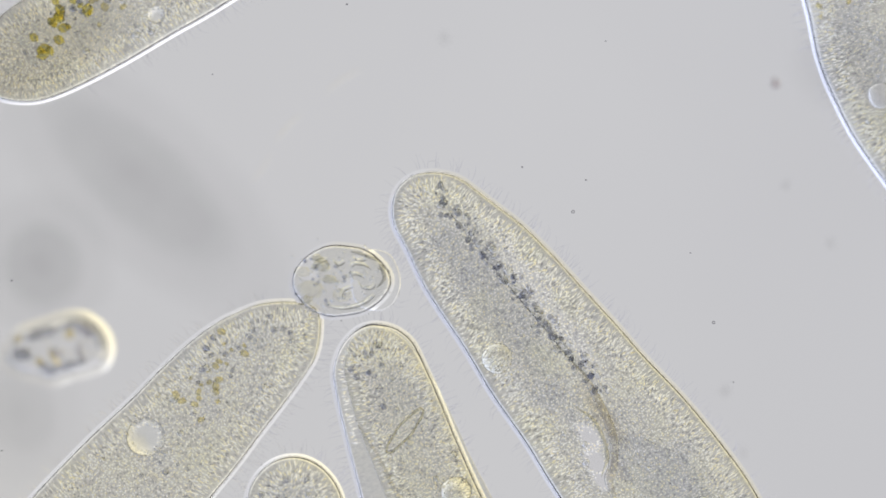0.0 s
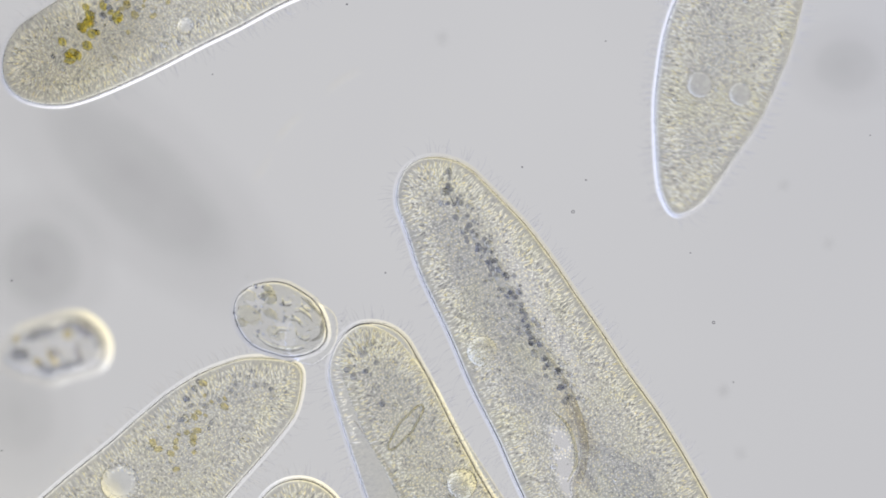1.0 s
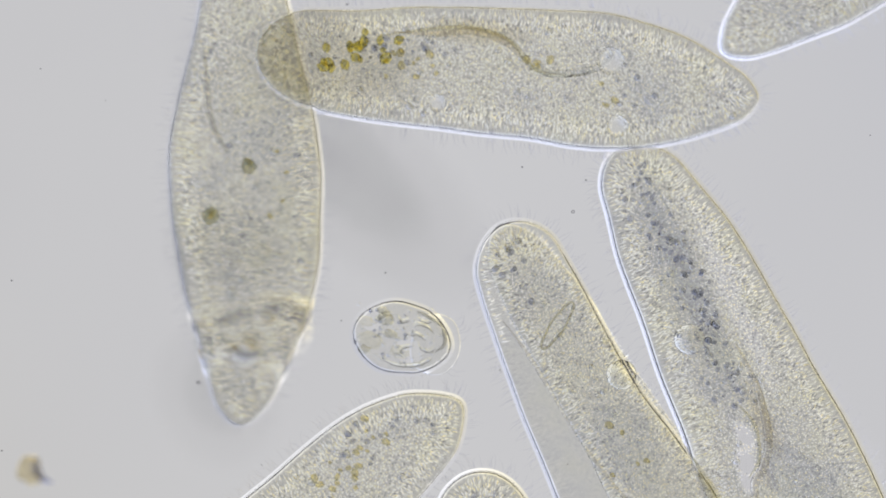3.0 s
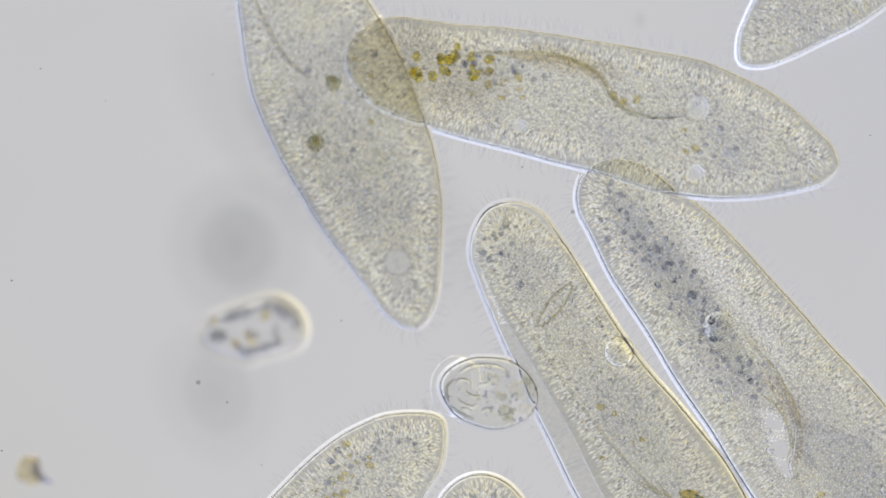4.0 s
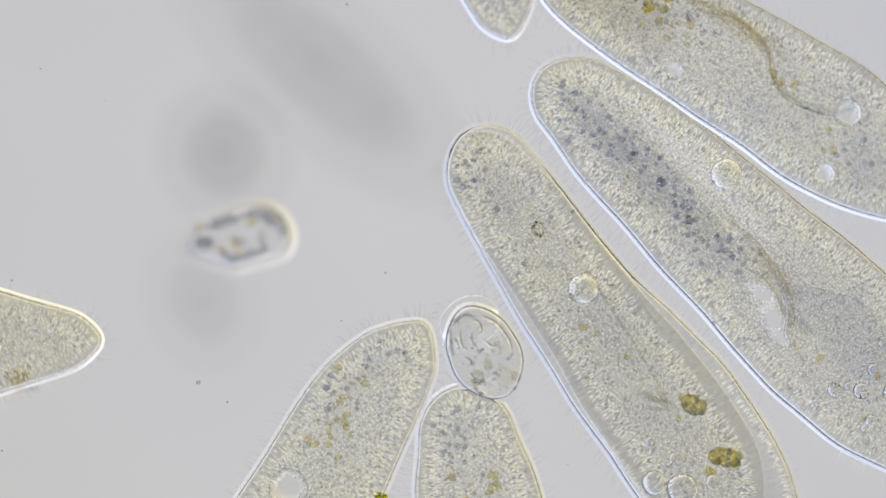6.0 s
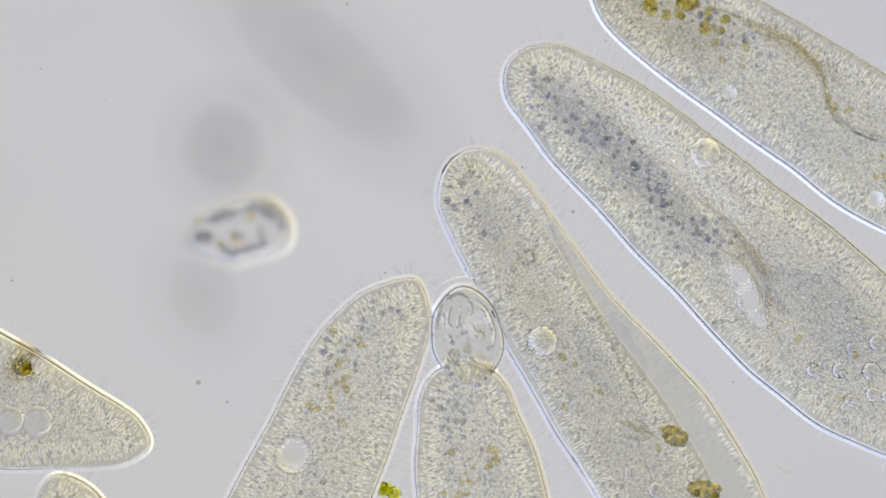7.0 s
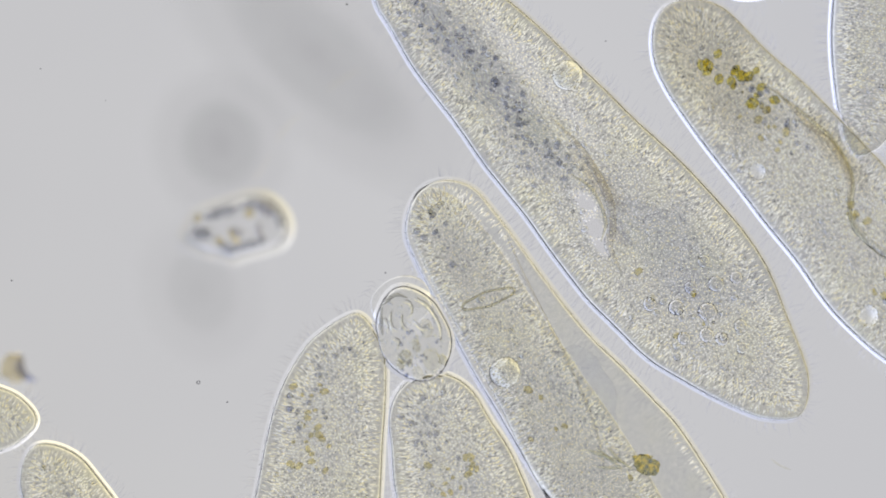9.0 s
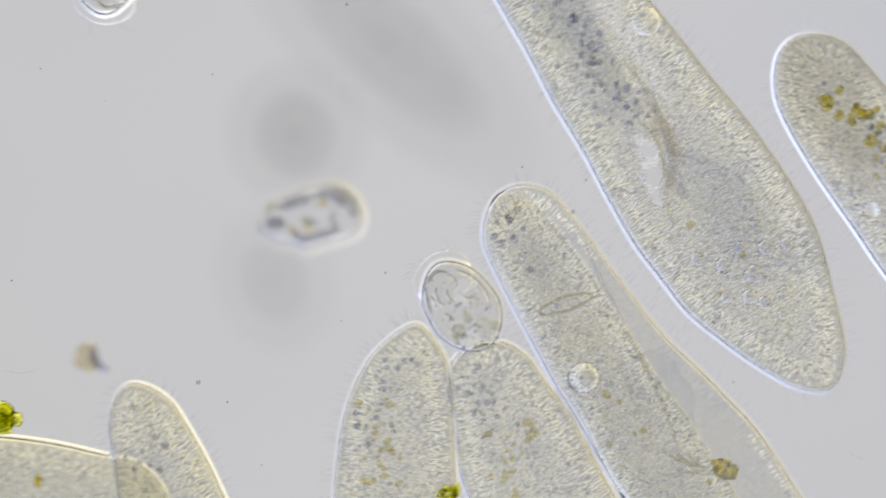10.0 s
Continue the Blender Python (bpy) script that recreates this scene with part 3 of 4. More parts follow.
cell_f = paramecium("translucent grey paramecium with brown food balls, swimming over another one", FORM_F, 6,
                    [(120, -5, 24, 0.5)], [(300, 0, 120, 50, 22, "drop"), (380, 20, 60, 40, 8, "grain")], [(367, -60, 9, 9, 2, "olive"), (454, 7, 8, 8, 2, "olive"), (420, 50, 50, 30, 4, "olive")])
cell_h = paramecium("translucent paramecium with a cluster of dark grains and olive food", FORM_H, 7,
                    (), [(110, 25, 38, 20, 26, "grain"), (180, 20, 60, 40, 16, "drop")], [(186, -30, 10, 8, 8, "olive"), (215, 20, 30, 18, 14, "olive")])
cell_i = paramecium("translucent pointed paramecium with a dark food ball", FORM_I, 8,
                    [(199, -12, 26, 0.46), (246, -24, 23, 0.46)], [(260, 0, 60, 50, 10, "drop")], [(250, 71, 9, 9, 4, "brown")])
cell_j = paramecium(GREY, FORM_J, 9, (), [(140, 10, 60, 30, 14, "drop"), (110, 0, 30, 20, 8, "grain")])
cell_k = paramecium(GREY, FORM_H, 10, (), [(200, 0, 60, 50, 10, "drop")], [(240, 40, 14, 14, 3, "brown")])
cell_q = paramecium(GREY, FORM_E, 11, (), [(200, 0, 60, 40, 8, "drop")], bend=1.026)
cell_r = paramecium(GREY, FORM_F, 12, (), [(200, 0, 60, 40, 8, "drop")], bend=1.026)


inner_b = next(o for o in cell_b.children if o.name.startswith("endoplasm"))
rods_b = next(o for o in cell_b.children if o.name.startswith("trichocysts"))
band_c = next(o for o in cell_c.children if o.name.startswith("grain_band"))


def extra(thing, name, bm, mat, m=None, label=""):
    ob = part(name, bm, MAT[mat], thing, label)
    if m is not None:
        ob.matrix_basis = m
    return ob


def locals_of(form, pairs):
    return [(-s / 1000, form.mid(s) + w / 1000) for s, w in pairs]


diatom = extra(cell_b, "diatom", leaf(98, 26, 0.3), "shell", None, "pointed glassy diatom shell")
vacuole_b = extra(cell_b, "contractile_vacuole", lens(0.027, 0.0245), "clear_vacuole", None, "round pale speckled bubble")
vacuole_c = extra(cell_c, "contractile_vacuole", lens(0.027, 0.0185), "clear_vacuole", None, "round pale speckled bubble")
for vacuole in (vacuole_b, vacuole_c):
    dice = random.Random(7)
    for _ in range(34):
        r, a = 0.023 * math.sqrt(dice.random()), dice.uniform(0, 2 * math.pi)
        share("granule", SPARK, vacuole, pose(r * math.cos(a), r * math.sin(a), 0.05) @ Matrix.Diagonal((*[dice.uniform(0.5, 0.9)] * 3, 1)))
fold_b = extra(cell_b, "oral_groove", tube(arc_points([(-0.15, 0.084), (-0.22, 0.070), (-0.30, 0.060), (-0.40, 0.049), (-0.52, 0.026), (-0.60, -0.004)], 30, 0.012), (0.0036, 0.003)), "pale_fold", None, "pale fold along the edge of the dense mass")
for ends, r in (([(546, 24), (574, 6), (603, -16)], 3.0), ([(562, -8), (590, -10), (620, -20)], 2.6), ([(553, 10), (582, 2), (612, -6)], 2.6), ([(580, 30), (596, 10), (606, -4)], 2.2)):
    extra(cell_b, "swallowed_needle", tube(arc_points(locals_of(FORM_B, ends), 10, 0.06), (r / 800, r / 1000)), "needle", None, "thin bright needle")
extra(cell_b, "nucleus", lump(0.085, 0.05, 0.02, 4, 0.3, 3), "nucleus", pose(-0.45, -0.02, 0), "faint grey nucleus")
extra(cell_c, "oral_groove", tube(arc_points(locals_of(FORM_C, [(398, -20), (483, -22), (575, -2), (620, 30), (640, 55), (690, 70)]), 26, 0.02), (0.006, 0.009), 8), "groove", None, "grey wall of the groove")
extra(cell_c, "groove_lip", tube(arc_points(locals_of(FORM_C, [(500, 20), (545, 10), (600, 28), (625, 60)]), 18, 0.03), (0.003, 0.003)), "shell")
extra(cell_c, "nucleus", lump(0.12, 0.055, 0.03, 7, 0.3, 3), "nucleus", pose(-0.72, -0.03, 0.0, 0, 0, 8), "faint blue-grey nucleus")
extra(cell_d, "oral_groove", tube(arc_points(locals_of(FORM_D, [(235, -58), (312, -58), (373, -66), (435, -52), (477, -16)]), 26, 0.03), (0.005, 0.0075), 8), "ridge_fold", None, "brown fold along the side")
extra(cell_d, "groove_edge", tube(arc_points(locals_of(FORM_D, [(215, -50), (300, -66), (373, -72), (440, -56), (482, -16), (510, -2), (560, -4), (600, -16)]), 34, 0.034), (0.0042, 0.0030), 6), "shell", None, "thin brown edge of the fold")
extra(cell_d, "gullet", tube(arc_points(locals_of(FORM_D, [(470, -22), (500, -6), (524, -4), (560, -10), (600, -22), (625, -46), (610, -66)]), 30, 0.02), (0.006, 0.005), 8), "ring_grain", None, "clear bent gullet")
extra(cell_f, "oral_groove", tube(arc_points(locals_of(FORM_F, [(660, -70), (540, -58), (475, -28)]), 20, 0.03), (0.005, 0.003)), "groove")
for s, w, r in ((800, 30, 15), (842, -6, 18), (872, 22, 14), (815, -50, 15), (900, -34, 13), (765, 62, 13), (790, -12, 12), (850, 56, 12), (895, 6, 13), (930, -10, 11), (830, -84, 12), (770, -60, 12)):
    extra(cell_c, "vacuole", lump(r / 1000, r / 1050, r / 1100, s, 0.12, 2), "bubble", pose(-s / 1000, w / 1000, 0.01), "round clear vacuole")
for s, w, rx, ry, turn in ((627, -44, 24, 17, 30), (737, -38, 30, 16, 50)):
    extra(cell_b, "food_vacuole", lump(rx / 1000, ry / 1000, 0.014, s, 0.3, 4, 2.2), "meal", pose(-s / 1000, FORM_B.mid(s) + w / 1000, 0.01, 0, 0, turn), "lumpy green and yellow swallowed alga")
extra(cell_i, "food_vacuole", lump(0.018, 0.016, 0.012, 5, 0.3, 4, 2.0), "meal", pose(-0.255, 0.07, 0.01), "dark green food ball")
for s, w, r in ((367, -60, 15), (454, 7, 13)):
    extra(cell_f, "food_vacuole", lump(r / 1000, r / 1050, r / 1200, s, 0.3, 4, 2.0), "slate_food", pose(-s / 1000, w / 1000, 0.01), "dark grey-green food ball")
for cell, s, w, r in ((cell_e, 231, -26, 23), (cell_e, 237, 47, 20), (cell_i, 199, -12, 25), (cell_i, 246, -24, 22), (cell_a, 420, -10, 14), (cell_f, 300, 30, 16), (cell_f, 285, -20, 15), (cell_d, 700, 20, 12), (cell_d, 560, 30, 13)):
    extra(cell, "vacuole", lump(r / 1000, r / 1050, r / 1200, s, 0.10, 3), "pale_bubble", pose(-s / 1000, w / 1000, 0.01), "round grey vacuole")
for s, w, r in ((738, 62, 28), (700, 96, 22), (690, 40, 15), (640, 60, 12), (760, 10, 14)):
    extra(cell_b, "vacuole", lump(r / 1000, r / 1050, r / 1300, s, 0.08, 3), "bubble", pose(-s / 1000, w / 1000, 0.01), "round clear vacuole")


def round_ciliate(label, seed):
    """A small plump ciliate: a clear body with a hood over its mouth, bent rows of fused cilia and dark grains."""
    thing = tagged(new("ciliate"), label, "ciliate")
    rnd = random.Random(seed)
    form = Form(150, [(0, 42), (50, 57), (100, 63), (150, 56)], 50, 70, flat=0.62)
    move = Matrix.Translation((0.067, 0, 0))
    body = part("body", pillow(form, seed, 10, 0.006, 60), cell_material(seed * 2.1, ((-0.125, 0.02, 0.022, 0.9), (-0.06, -0.02, 0.026, 0.8)), 0.40, 1.026), thing)
    fringe = part("halo_wedge", rim(form, 0.0080, 0.0058, seed, 0.0018), MAT["fringe"], thing)
    fringe.data.shade_flat()
    made = [body, fringe]
    hood = part("hood", lump(0.040, 0.056, 0.020, seed, 0.12, 4, 1.2), MAT["hood"], thing, "clear rounded hood over the mouth")
    hood.location = (-0.022, 0.0, 0.0)
    made.append(hood)
    # bands of fused cilia: points along the band, thickness, material
    for pts, r, mat in (([(6, 55), (22, 51), (44, 41), (53, 34)], 3.4, "dark_band"), ([(50, 34), (56, 22), (58, 3), (47, -14)], 3.8, "dark_band"), ([(26, 8), (13, 15), (0, 11)], 3.0, "band"),
                        ([(36, 24), (26, 32), (10, 34), (4, 26)], 2.4, "band"), ([(44, -2), (36, -12), (22, -10), (18, 2)], 2.2, "band"), ([(42, -24), (22, -42), (-8, -50), (-34, -44)], 2.8, "band"),
                        ([(-4, 40), (-14, 32), (-22, 40)], 2.4, "band"), ([(-30, 44), (-46, 36), (-56, 20)], 2.6, "band"), ([(8, -8), (-6, -16), (-10, -30)], 2.0, "band"), ([(30, 44), (18, 40), (8, 46)], 2.0, "band")):
        way = [(x - 0.067, y * 0.95, z) for x, y, z in arc_points([(a / 1000, c / 1000) for a, c in pts], 14, 0.02)]
        made.append(part("membranelle", tube(way, (r / 1050, r / 1500), 4 if mat == "band" else 6), MAT[mat], thing, "bent band of cilia"))
        if mat == "band":
            made[-1].data.shade_flat()
            # a thinner dark copy beside the bright band, as its shaded edge
            made.append(part("membranelle", tube([(x + 0.003, y - 0.004, z - 0.004) for x, y, z in way], (r / 1500, r / 2200)), MAT["dark_band"], thing, "dark streak added as the shaded edge of a band"))
    for _ in range(95):
        m = pose(-0.07 + rnd.gauss(0, 0.032), rnd.gauss(0, 0.026), rnd.uniform(0, 0.02)) @ Matrix.Diagonal((*[rnd.uniform(0.3, 0.6)] * 3, 1))
        made.append(share("granule", DROP, thing, m))
    for _ in range(9):
        a = rnd.uniform(-0.8, 0.8)
        l = rnd.uniform(0.022, 0.045)
        x0, y0 = -0.03 + 0.035 * math.cos(a), 0.06 * math.sin(a)
        made.append(part("cirrus", tube([(x0, y0, 0), (x0 + l * 0.6 * math.cos(a), y0 + l * 0.6 * math.sin(a), 0), (x0 + l * math.cos(a + 0.4), y0 + l * math.sin(a + 0.4), 0)], (0.0016, 0.0005), 4), MAT["cilia"], thing, "stiff hair"))
    for _ in range(34):
        m = pose(-rnd.uniform(0.05, 0.145), rnd.uniform(-0.045, 0.045), rnd.uniform(0, 0.02), 0, 0, rnd.uniform(0, 180)) @ Matrix.Diagonal((*[rnd.uniform(0.3, 0.75)] * 3, 1))
        made.append(share("granule", rnd.choice((GRAIN, DROP, GRAIN)), thing, m))
    for s, w, r, mat in ((105, 26, 13, "olive_blob"), (122, -16, 19, "film"), (74, -26, 14, "film"), (92, 2, 10, "olive_blob"), (112, 40, 9, "olive_blob"), (135, 16, 12, "film"), (128, -34, 9, "olive_blob")):
        v = part("food_vacuole", lump(r / 1000, r / 1300, r / 1700, s, 0.4, 4, 1.9), MAT[mat], thing, "pale uneven vacuole")
        v.location = (-s / 1000, w / 1000, 0)
        made.append(v)
    for o in made:
        o.matrix_basis = Matrix.Diagonal((1.14, 0.98, 1.05, 1)) @ move @ o.matrix_basis
    return thing


ciliate_g = round_ciliate("small round colourless ciliate with curled cilia and dark grains", 21)
ciliate_m = round_ciliate("small round colourless ciliate with stiff hairs", 22)


# ---- debris that lies on the slide ----
class Slab:
    """An uneven closed outline through a few (x, y) in millimetres."""

    def __init__(self, corners):
        self.corners = corners

    def outline(self, n):
        c = self.corners
        m = len(c)
        out = []
        for i in range(n):
            u = m * i / n
            k, f = int(u), u - int(u)
            p = [Vector(c[(k + q) % m]) for q in (-1, 0, 1, 2)]
            v = 0.5 * (2 * p[1] + (p[2] - p[0]) * f + (2 * p[0] - 5 * p[1] + 4 * p[2] - p[3]) * f ** 2 + (3 * p[1] - p[0] - 3 * p[2] + p[3]) * f ** 3)
            out.append((v.x / 1000, v.y / 1000))
        return out


def dome(slab, thick, seed):
    """A low uneven lens on that outline."""
    bm = bmesh.new()
    ring = slab.outline(64)
    for up in (1, -1):
        prev = None
        for level in (1.0, 0.94, 0.8, 0.6, 0.35, 0.12):
            row = []
            for x, y in ring:
                h = thick * math.sqrt(1 - level ** 2) * (1 + 0.5 * noise.noise(Vector((x * 60, y * 60, seed + up))))
                row.append(bm.verts.new((x * level, y * level, up * h)))
            if prev:
                for k in range(64):
                    j = (k + 1) % 64
                    bm.faces.new((prev[k], prev[j], row[j], row[k]))
            prev = row
        bm.faces.new(prev)
    bmesh.ops.remove_doubles(bm, verts=bm.verts, dist=1e-6)
    bmesh.ops.recalc_face_normals(bm, faces=bm.faces)
    return bm


def debris_particle():
    thing = tagged(new("debris_particle"), "angular glassy debris particle with a dark edge", "debris")
    slab = Slab([(90, 0), (80, 30), (52, 52), (18, 52), (-24, 38), (-66, 22), (-78, 4), (-90, -22), (-60, -40), (-34, -46), (-6, -54), (20, -46), (50, -38), (80, -26)])
    part("body", dome(slab, 0.012, 31), MAT["crystal"], thing)
    # not part of the particle: a wedge added to draw its bright halo
    halo = part("rim", rim(slab, 0.016, 0.016, 31), MAT["soft_halo"], thing)
    halo.data.shade_flat()
    # ridges: points along the ridge, thickness, material
    for pts, r, mat in (([(-60, 16), (-21, 28), (4, 36)], 9, "ridge"), ([(4, 36), (34, 44), (59, 38), (76, 20), (80, -4)], 11, "ridge"), ([(40, 38), (56, 30), (64, 18)], 13, "pale_ridge"),
                        ([(41, 14), (42, -11), (54, -26)], 6, "pale_ridge"), ([(52, -26), (19, -33), (-11, -40), (-32, -28)], 9, "ridge"), ([(-78, -16), (-62, -11), (-44, -16)], 12, "ridge"),
                        ([(-8, 0), (4, -12), (12, -6)], 7, "pale_ridge"), ([(27, 34), (20, 16)], 9, "pale_dirt"), ([(-13, -3), (-4, -20), (8, -30)], 6, "pale_dirt"), ([(-38, -20), (-22, -30)], 7, "pale_dirt"),
                        ([(-74, 8), (-64, 24)], 6, "pale_dirt")):
        extra(thing, "ridge", tube(arc_points([(a / 1000, c / 1000) for a, c in pts], 14, 0.012), (r / 1000, r / 1100), 8, 0.5), mat, None, "dark ridge" if mat == "ridge" else "brownish ridge")
    return thing


def crumb(name, label, size, mat, seed, bits=3):
    thing = tagged(new(name), label, "debris")
    rnd = random.Random(seed)
    for _ in range(bits):
        extra(thing, "piece", lump(size * rnd.uniform(0.4, 0.7), size * rnd.uniform(0.3, 0.6), size * 0.35, rnd.random() * 9, 0.5, 2), mat,
              pose(rnd.uniform(-0.5, 0.5) * size, rnd.uniform(-0.5, 0.5) * size, 0))
    return thing


def smudge(label, sx, sy, dark, colour=(1, 1, 1)):
    bm = bmesh.new()
    bmesh.ops.create_uvsphere(bm, u_segments=40, v_segments=12, radius=1.0)
    bmesh.ops.scale(bm, vec=(sx, sy, 0.004), verts=bm.verts)
    ob = part("smudge", bm, smudge_material("slide_dirt", 1 - math.sqrt(1 - dark), colour))
    return tagged(ob, label, "smudge", "smudges on the slide")


debris = debris_particle()
crumb_l = tagged(new("debris_crumb"), "small brown crumb with a dark blue lens fringe", "debris")
extra(crumb_l, "piece", lump(0.021, 0.026, 0.010, 4, 0.45, 3), "pale_dirt", pose(-0.010, 0.0, 0, 0, 0, 20), "pale brown piece")
# the blue arc is the lens's colour fringe, modelled as a piece
extra(crumb_l, "piece", tube(arc_points([(0.004, 0.024), (0.002, 0.004), (0.012, -0.014), (0.032, -0.022)], 12), (0.010, 0.005), 8, 0.6), "blue_fringe", None, "dark blue arc for the lens colour fringe")
alga_n = crumb("green_alga", "bright green and brown algal cell", 0.034, "green", 6, 5)
alga_o = crumb("yellow_alga", "bright yellow alga wedged between two paramecia", 0.026, "green", 9, 4)
speck_s = crumb("brown_speck", "faint brown speck on the slide", 0.011, "speck", 12, 3)
squiggle = extra(tagged(new("debris_thread"), "faint bent thread on the slide", "debris"), "thread", tube(arc_points([(-0.02, 0.012), (-0.004, 0.0), (0.016, -0.008)], 12), (0.0022, 0.002)), "film").parent
pale_thread = extra(tagged(new("debris_thread"), "long faint pale thread on the slide", "debris"), "thread", tube(arc_points([(-0.042, 0.004), (-0.012, -0.002), (0.012, 0.0), (0.036, 0.010)], 14), (0.0024, 0.0018)), "film").parent
# label, place beside the debris particle, sizes, darkness, turn
SMUDGES = [
    (smudge("round blurred grey smudge on the slide", 0.15, 0.16, 0.27), -25, -147, 10),
    (smudge("long blurred grey smudge on the slide", 0.42, 0.165, 0.24), 145, -300, -41),
    (smudge("faint blurred grey smudge on the slide", 0.13, 0.16, 0.17), -62, 112, 20),
    (smudge("faint blurred grey smudge on the slide", 0.12, 0.10, 0.18), 1400, -500, 0),
    (smudge("broad faint grey smudge on the slide", 0.22, 0.14, 0.03), 235, -195, -40),
    (smudge("small faint grey spot on the slide", 0.016, 0.020, 0.12), 686, -548, 0),
    (smudge("small faint grey spot on the slide", 0.013, 0.015, 0.12), 1291, -288, 0),
    (smudge("small faint grey spot on the slide", 0.014, 0.016, 0.12), 1370, -185, 0),
    (smudge("small faint grey spot on the slide", 0.015, 0.017, 0.16), 1184, 76, 0),
    (smudge("small faint grey spot on the slide", 0.015, 0.017, 0.10), 1214, 186, 0),
]


# ---- dust that stays in the field whatever the stage does ----
def dust_speck(x, y, r, ring):
    if ring:
        bm = bmesh.new()
        rows = []
        for i in range(14):
            a = 2 * math.pi * i / 14
            rows.append([bm.verts.new((r * q * math.cos(a), r * q * math.sin(a), z)) for q, z in ((1.0, 0.001), (0.55, 0.001), (0.55, 0.0), (1.0, 0.0))])
        for i in range(14):
            a, b = rows[i], rows[(i + 1) % 14]
            for k in range(4):
                bm.faces.new((a[k], a[(k + 1) % 4], b[(k + 1) % 4], b[k]))
    else:
        bm = lump(r, r * 0.85, 0.0008, x, 0.4, 1)
    ob = part("dust_speck", bm, MAT["dust"])
    ob.location = (*spot(x, y, 0.0), 0.0)
    return tagged(ob, "tiny dark dust ring on the glass" if ring else "tiny dark dust speck on the glass", "dust", "dust specks")


for x, y, r, ring in ((21, 497, 2.0, 0), (351, 677, 3.6, 1), (682, 483, 1.8, 0), (604, 568, 1.6, 0), (1263, 571, 3.0, 1), (924, 296, 2.0, 0), (1037, 319, 1.8, 0),
                      (1014, 375, 3.2, 1), (1298, 677, 1.8, 0), (885, 655, 1.6, 0), (72, 122, 1.6, 0), (376, 132, 1.6, 0), (1072, 73, 1.6, 0), (463, 823, 1.4, 0),
                      (402, 712, 2.0, 0), (1222, 448, 1.5, 0), (1540, 240, 1.5, 0), (187, 178, 1.2, 0), (614, 8, 2.2, 0), (3, 798, 1.8, 0), (1005, 822, 1.3, 0)):
    dust_speck(x, y, r / 1000, ring)


def scratch(points, r):
    pts = [(*spot(x, y, SLIDE_TOP), SLIDE_TOP + 0.002) for x, y in points]
    flat = arc_points([(a, b) for a, b, c in pts], 24, SLIDE_TOP + 0.002)
    ob = part("scratch", tube(flat, (r, r * 0.6), 4, 1.0), tint_material("scratch_glass", (1.0, 0.99, 0.96), 1.044))
    ob.data.shade_flat()
    return tagged(ob, "faint pale scratch on the glass", "scratch", "scratches on the glass")


scratch([(488, 250), (512, 220), (536, 200)], 0.003)
scratch([(578, 162), (606, 140), (642, 122)], 0.003)
scratch([(446, 322), (466, 296), (482, 268)], 0.0022)

for like in PATTERNS:
    bpy.data.objects.remove(like)

# ---- how things move: (seconds, x, y, heading) of each tip on the field ----
STAGE = [(0, 100, 616), (2.2, 100, 616), (2.3, 132, 613), (2.4, 203, 606), (2.5, 274, 599), (2.6, 345, 592), (2.7, 410, 586), (2.8, 445, 583), (3.0, 447, 583), (4.3, 446, 583),
         (4.5, 446, 580), (4.7, 445, 565), (5.0, 438, 530), (5.3, 430, 463), (5.5, 426, 433), (5.7, 423, 423), (6.8, 421, 411), (7.5, 420, 403), (9.5, 420, 402), (9.7, 436, 400),
         (9.8, 464, 396), (9.9, 505, 390), (10, 548, 384)]
ROWS_A = [(0, 555, 543, 45.5), (0.5, 547, 595, 42.6), (1, 525, 646, 41.3), (1.5, 526, 679, 39.1), (2, 516, 708, 38.3), (2.5, 662, 709, 40.8), (3, 811, 709, 41.2),
          (3.2, 801, 720, 43.5), (4.3, 767, 745, 47.4), (4.5, 770, 745, 48.0), (5, 757, 705, 50.5), (5.5, 745, 616, 50.5), (5.7, 746, 599, 57.1),
          (6.8, 743, 496, 61.2), (7, 731, 494, 63.4), (7.5, 687, 503, 69.5), (8, 651, 508, 74.3), (8.5, 640, 530, 77.7), (9, 629, 556, 79.5), (9.5, 617, 575, 82.1),
          (9.8, 649, 581, 83.1), (10, 731, 575, 85.4)]
ROWS_B = [(0, 657, 574, 110.0), (0.5, 655, 574, 111.0), (1, 642, 572, 114.3), (1.5, 611, 531, 116.0), (2, 542, 488, 121.2), (2.5, 710, 444, 119.3),
          (3, 901, 393, 115.4), (3.2, 888, 391, 117.3), (4.3, 883, 347, 120.0), (4.5, 883, 337, 120.4), (5, 891, 292, 119.8), (5.5, 874, 203, 121.9),
          (5.7, 845, 210, 124.6), (6.8, 819, 271, 124.7), (7, 821, 267, 122.8), (7.5, 816, 298, 120.6), (8, 784, 277, 121.6), (8.5, 767, 296, 123.3),
          (9, 764, 323, 123.6), (9.5, 764, 343, 124.4), (9.8, 840, 347, 122.1), (10, 901, 332, 123.8)]
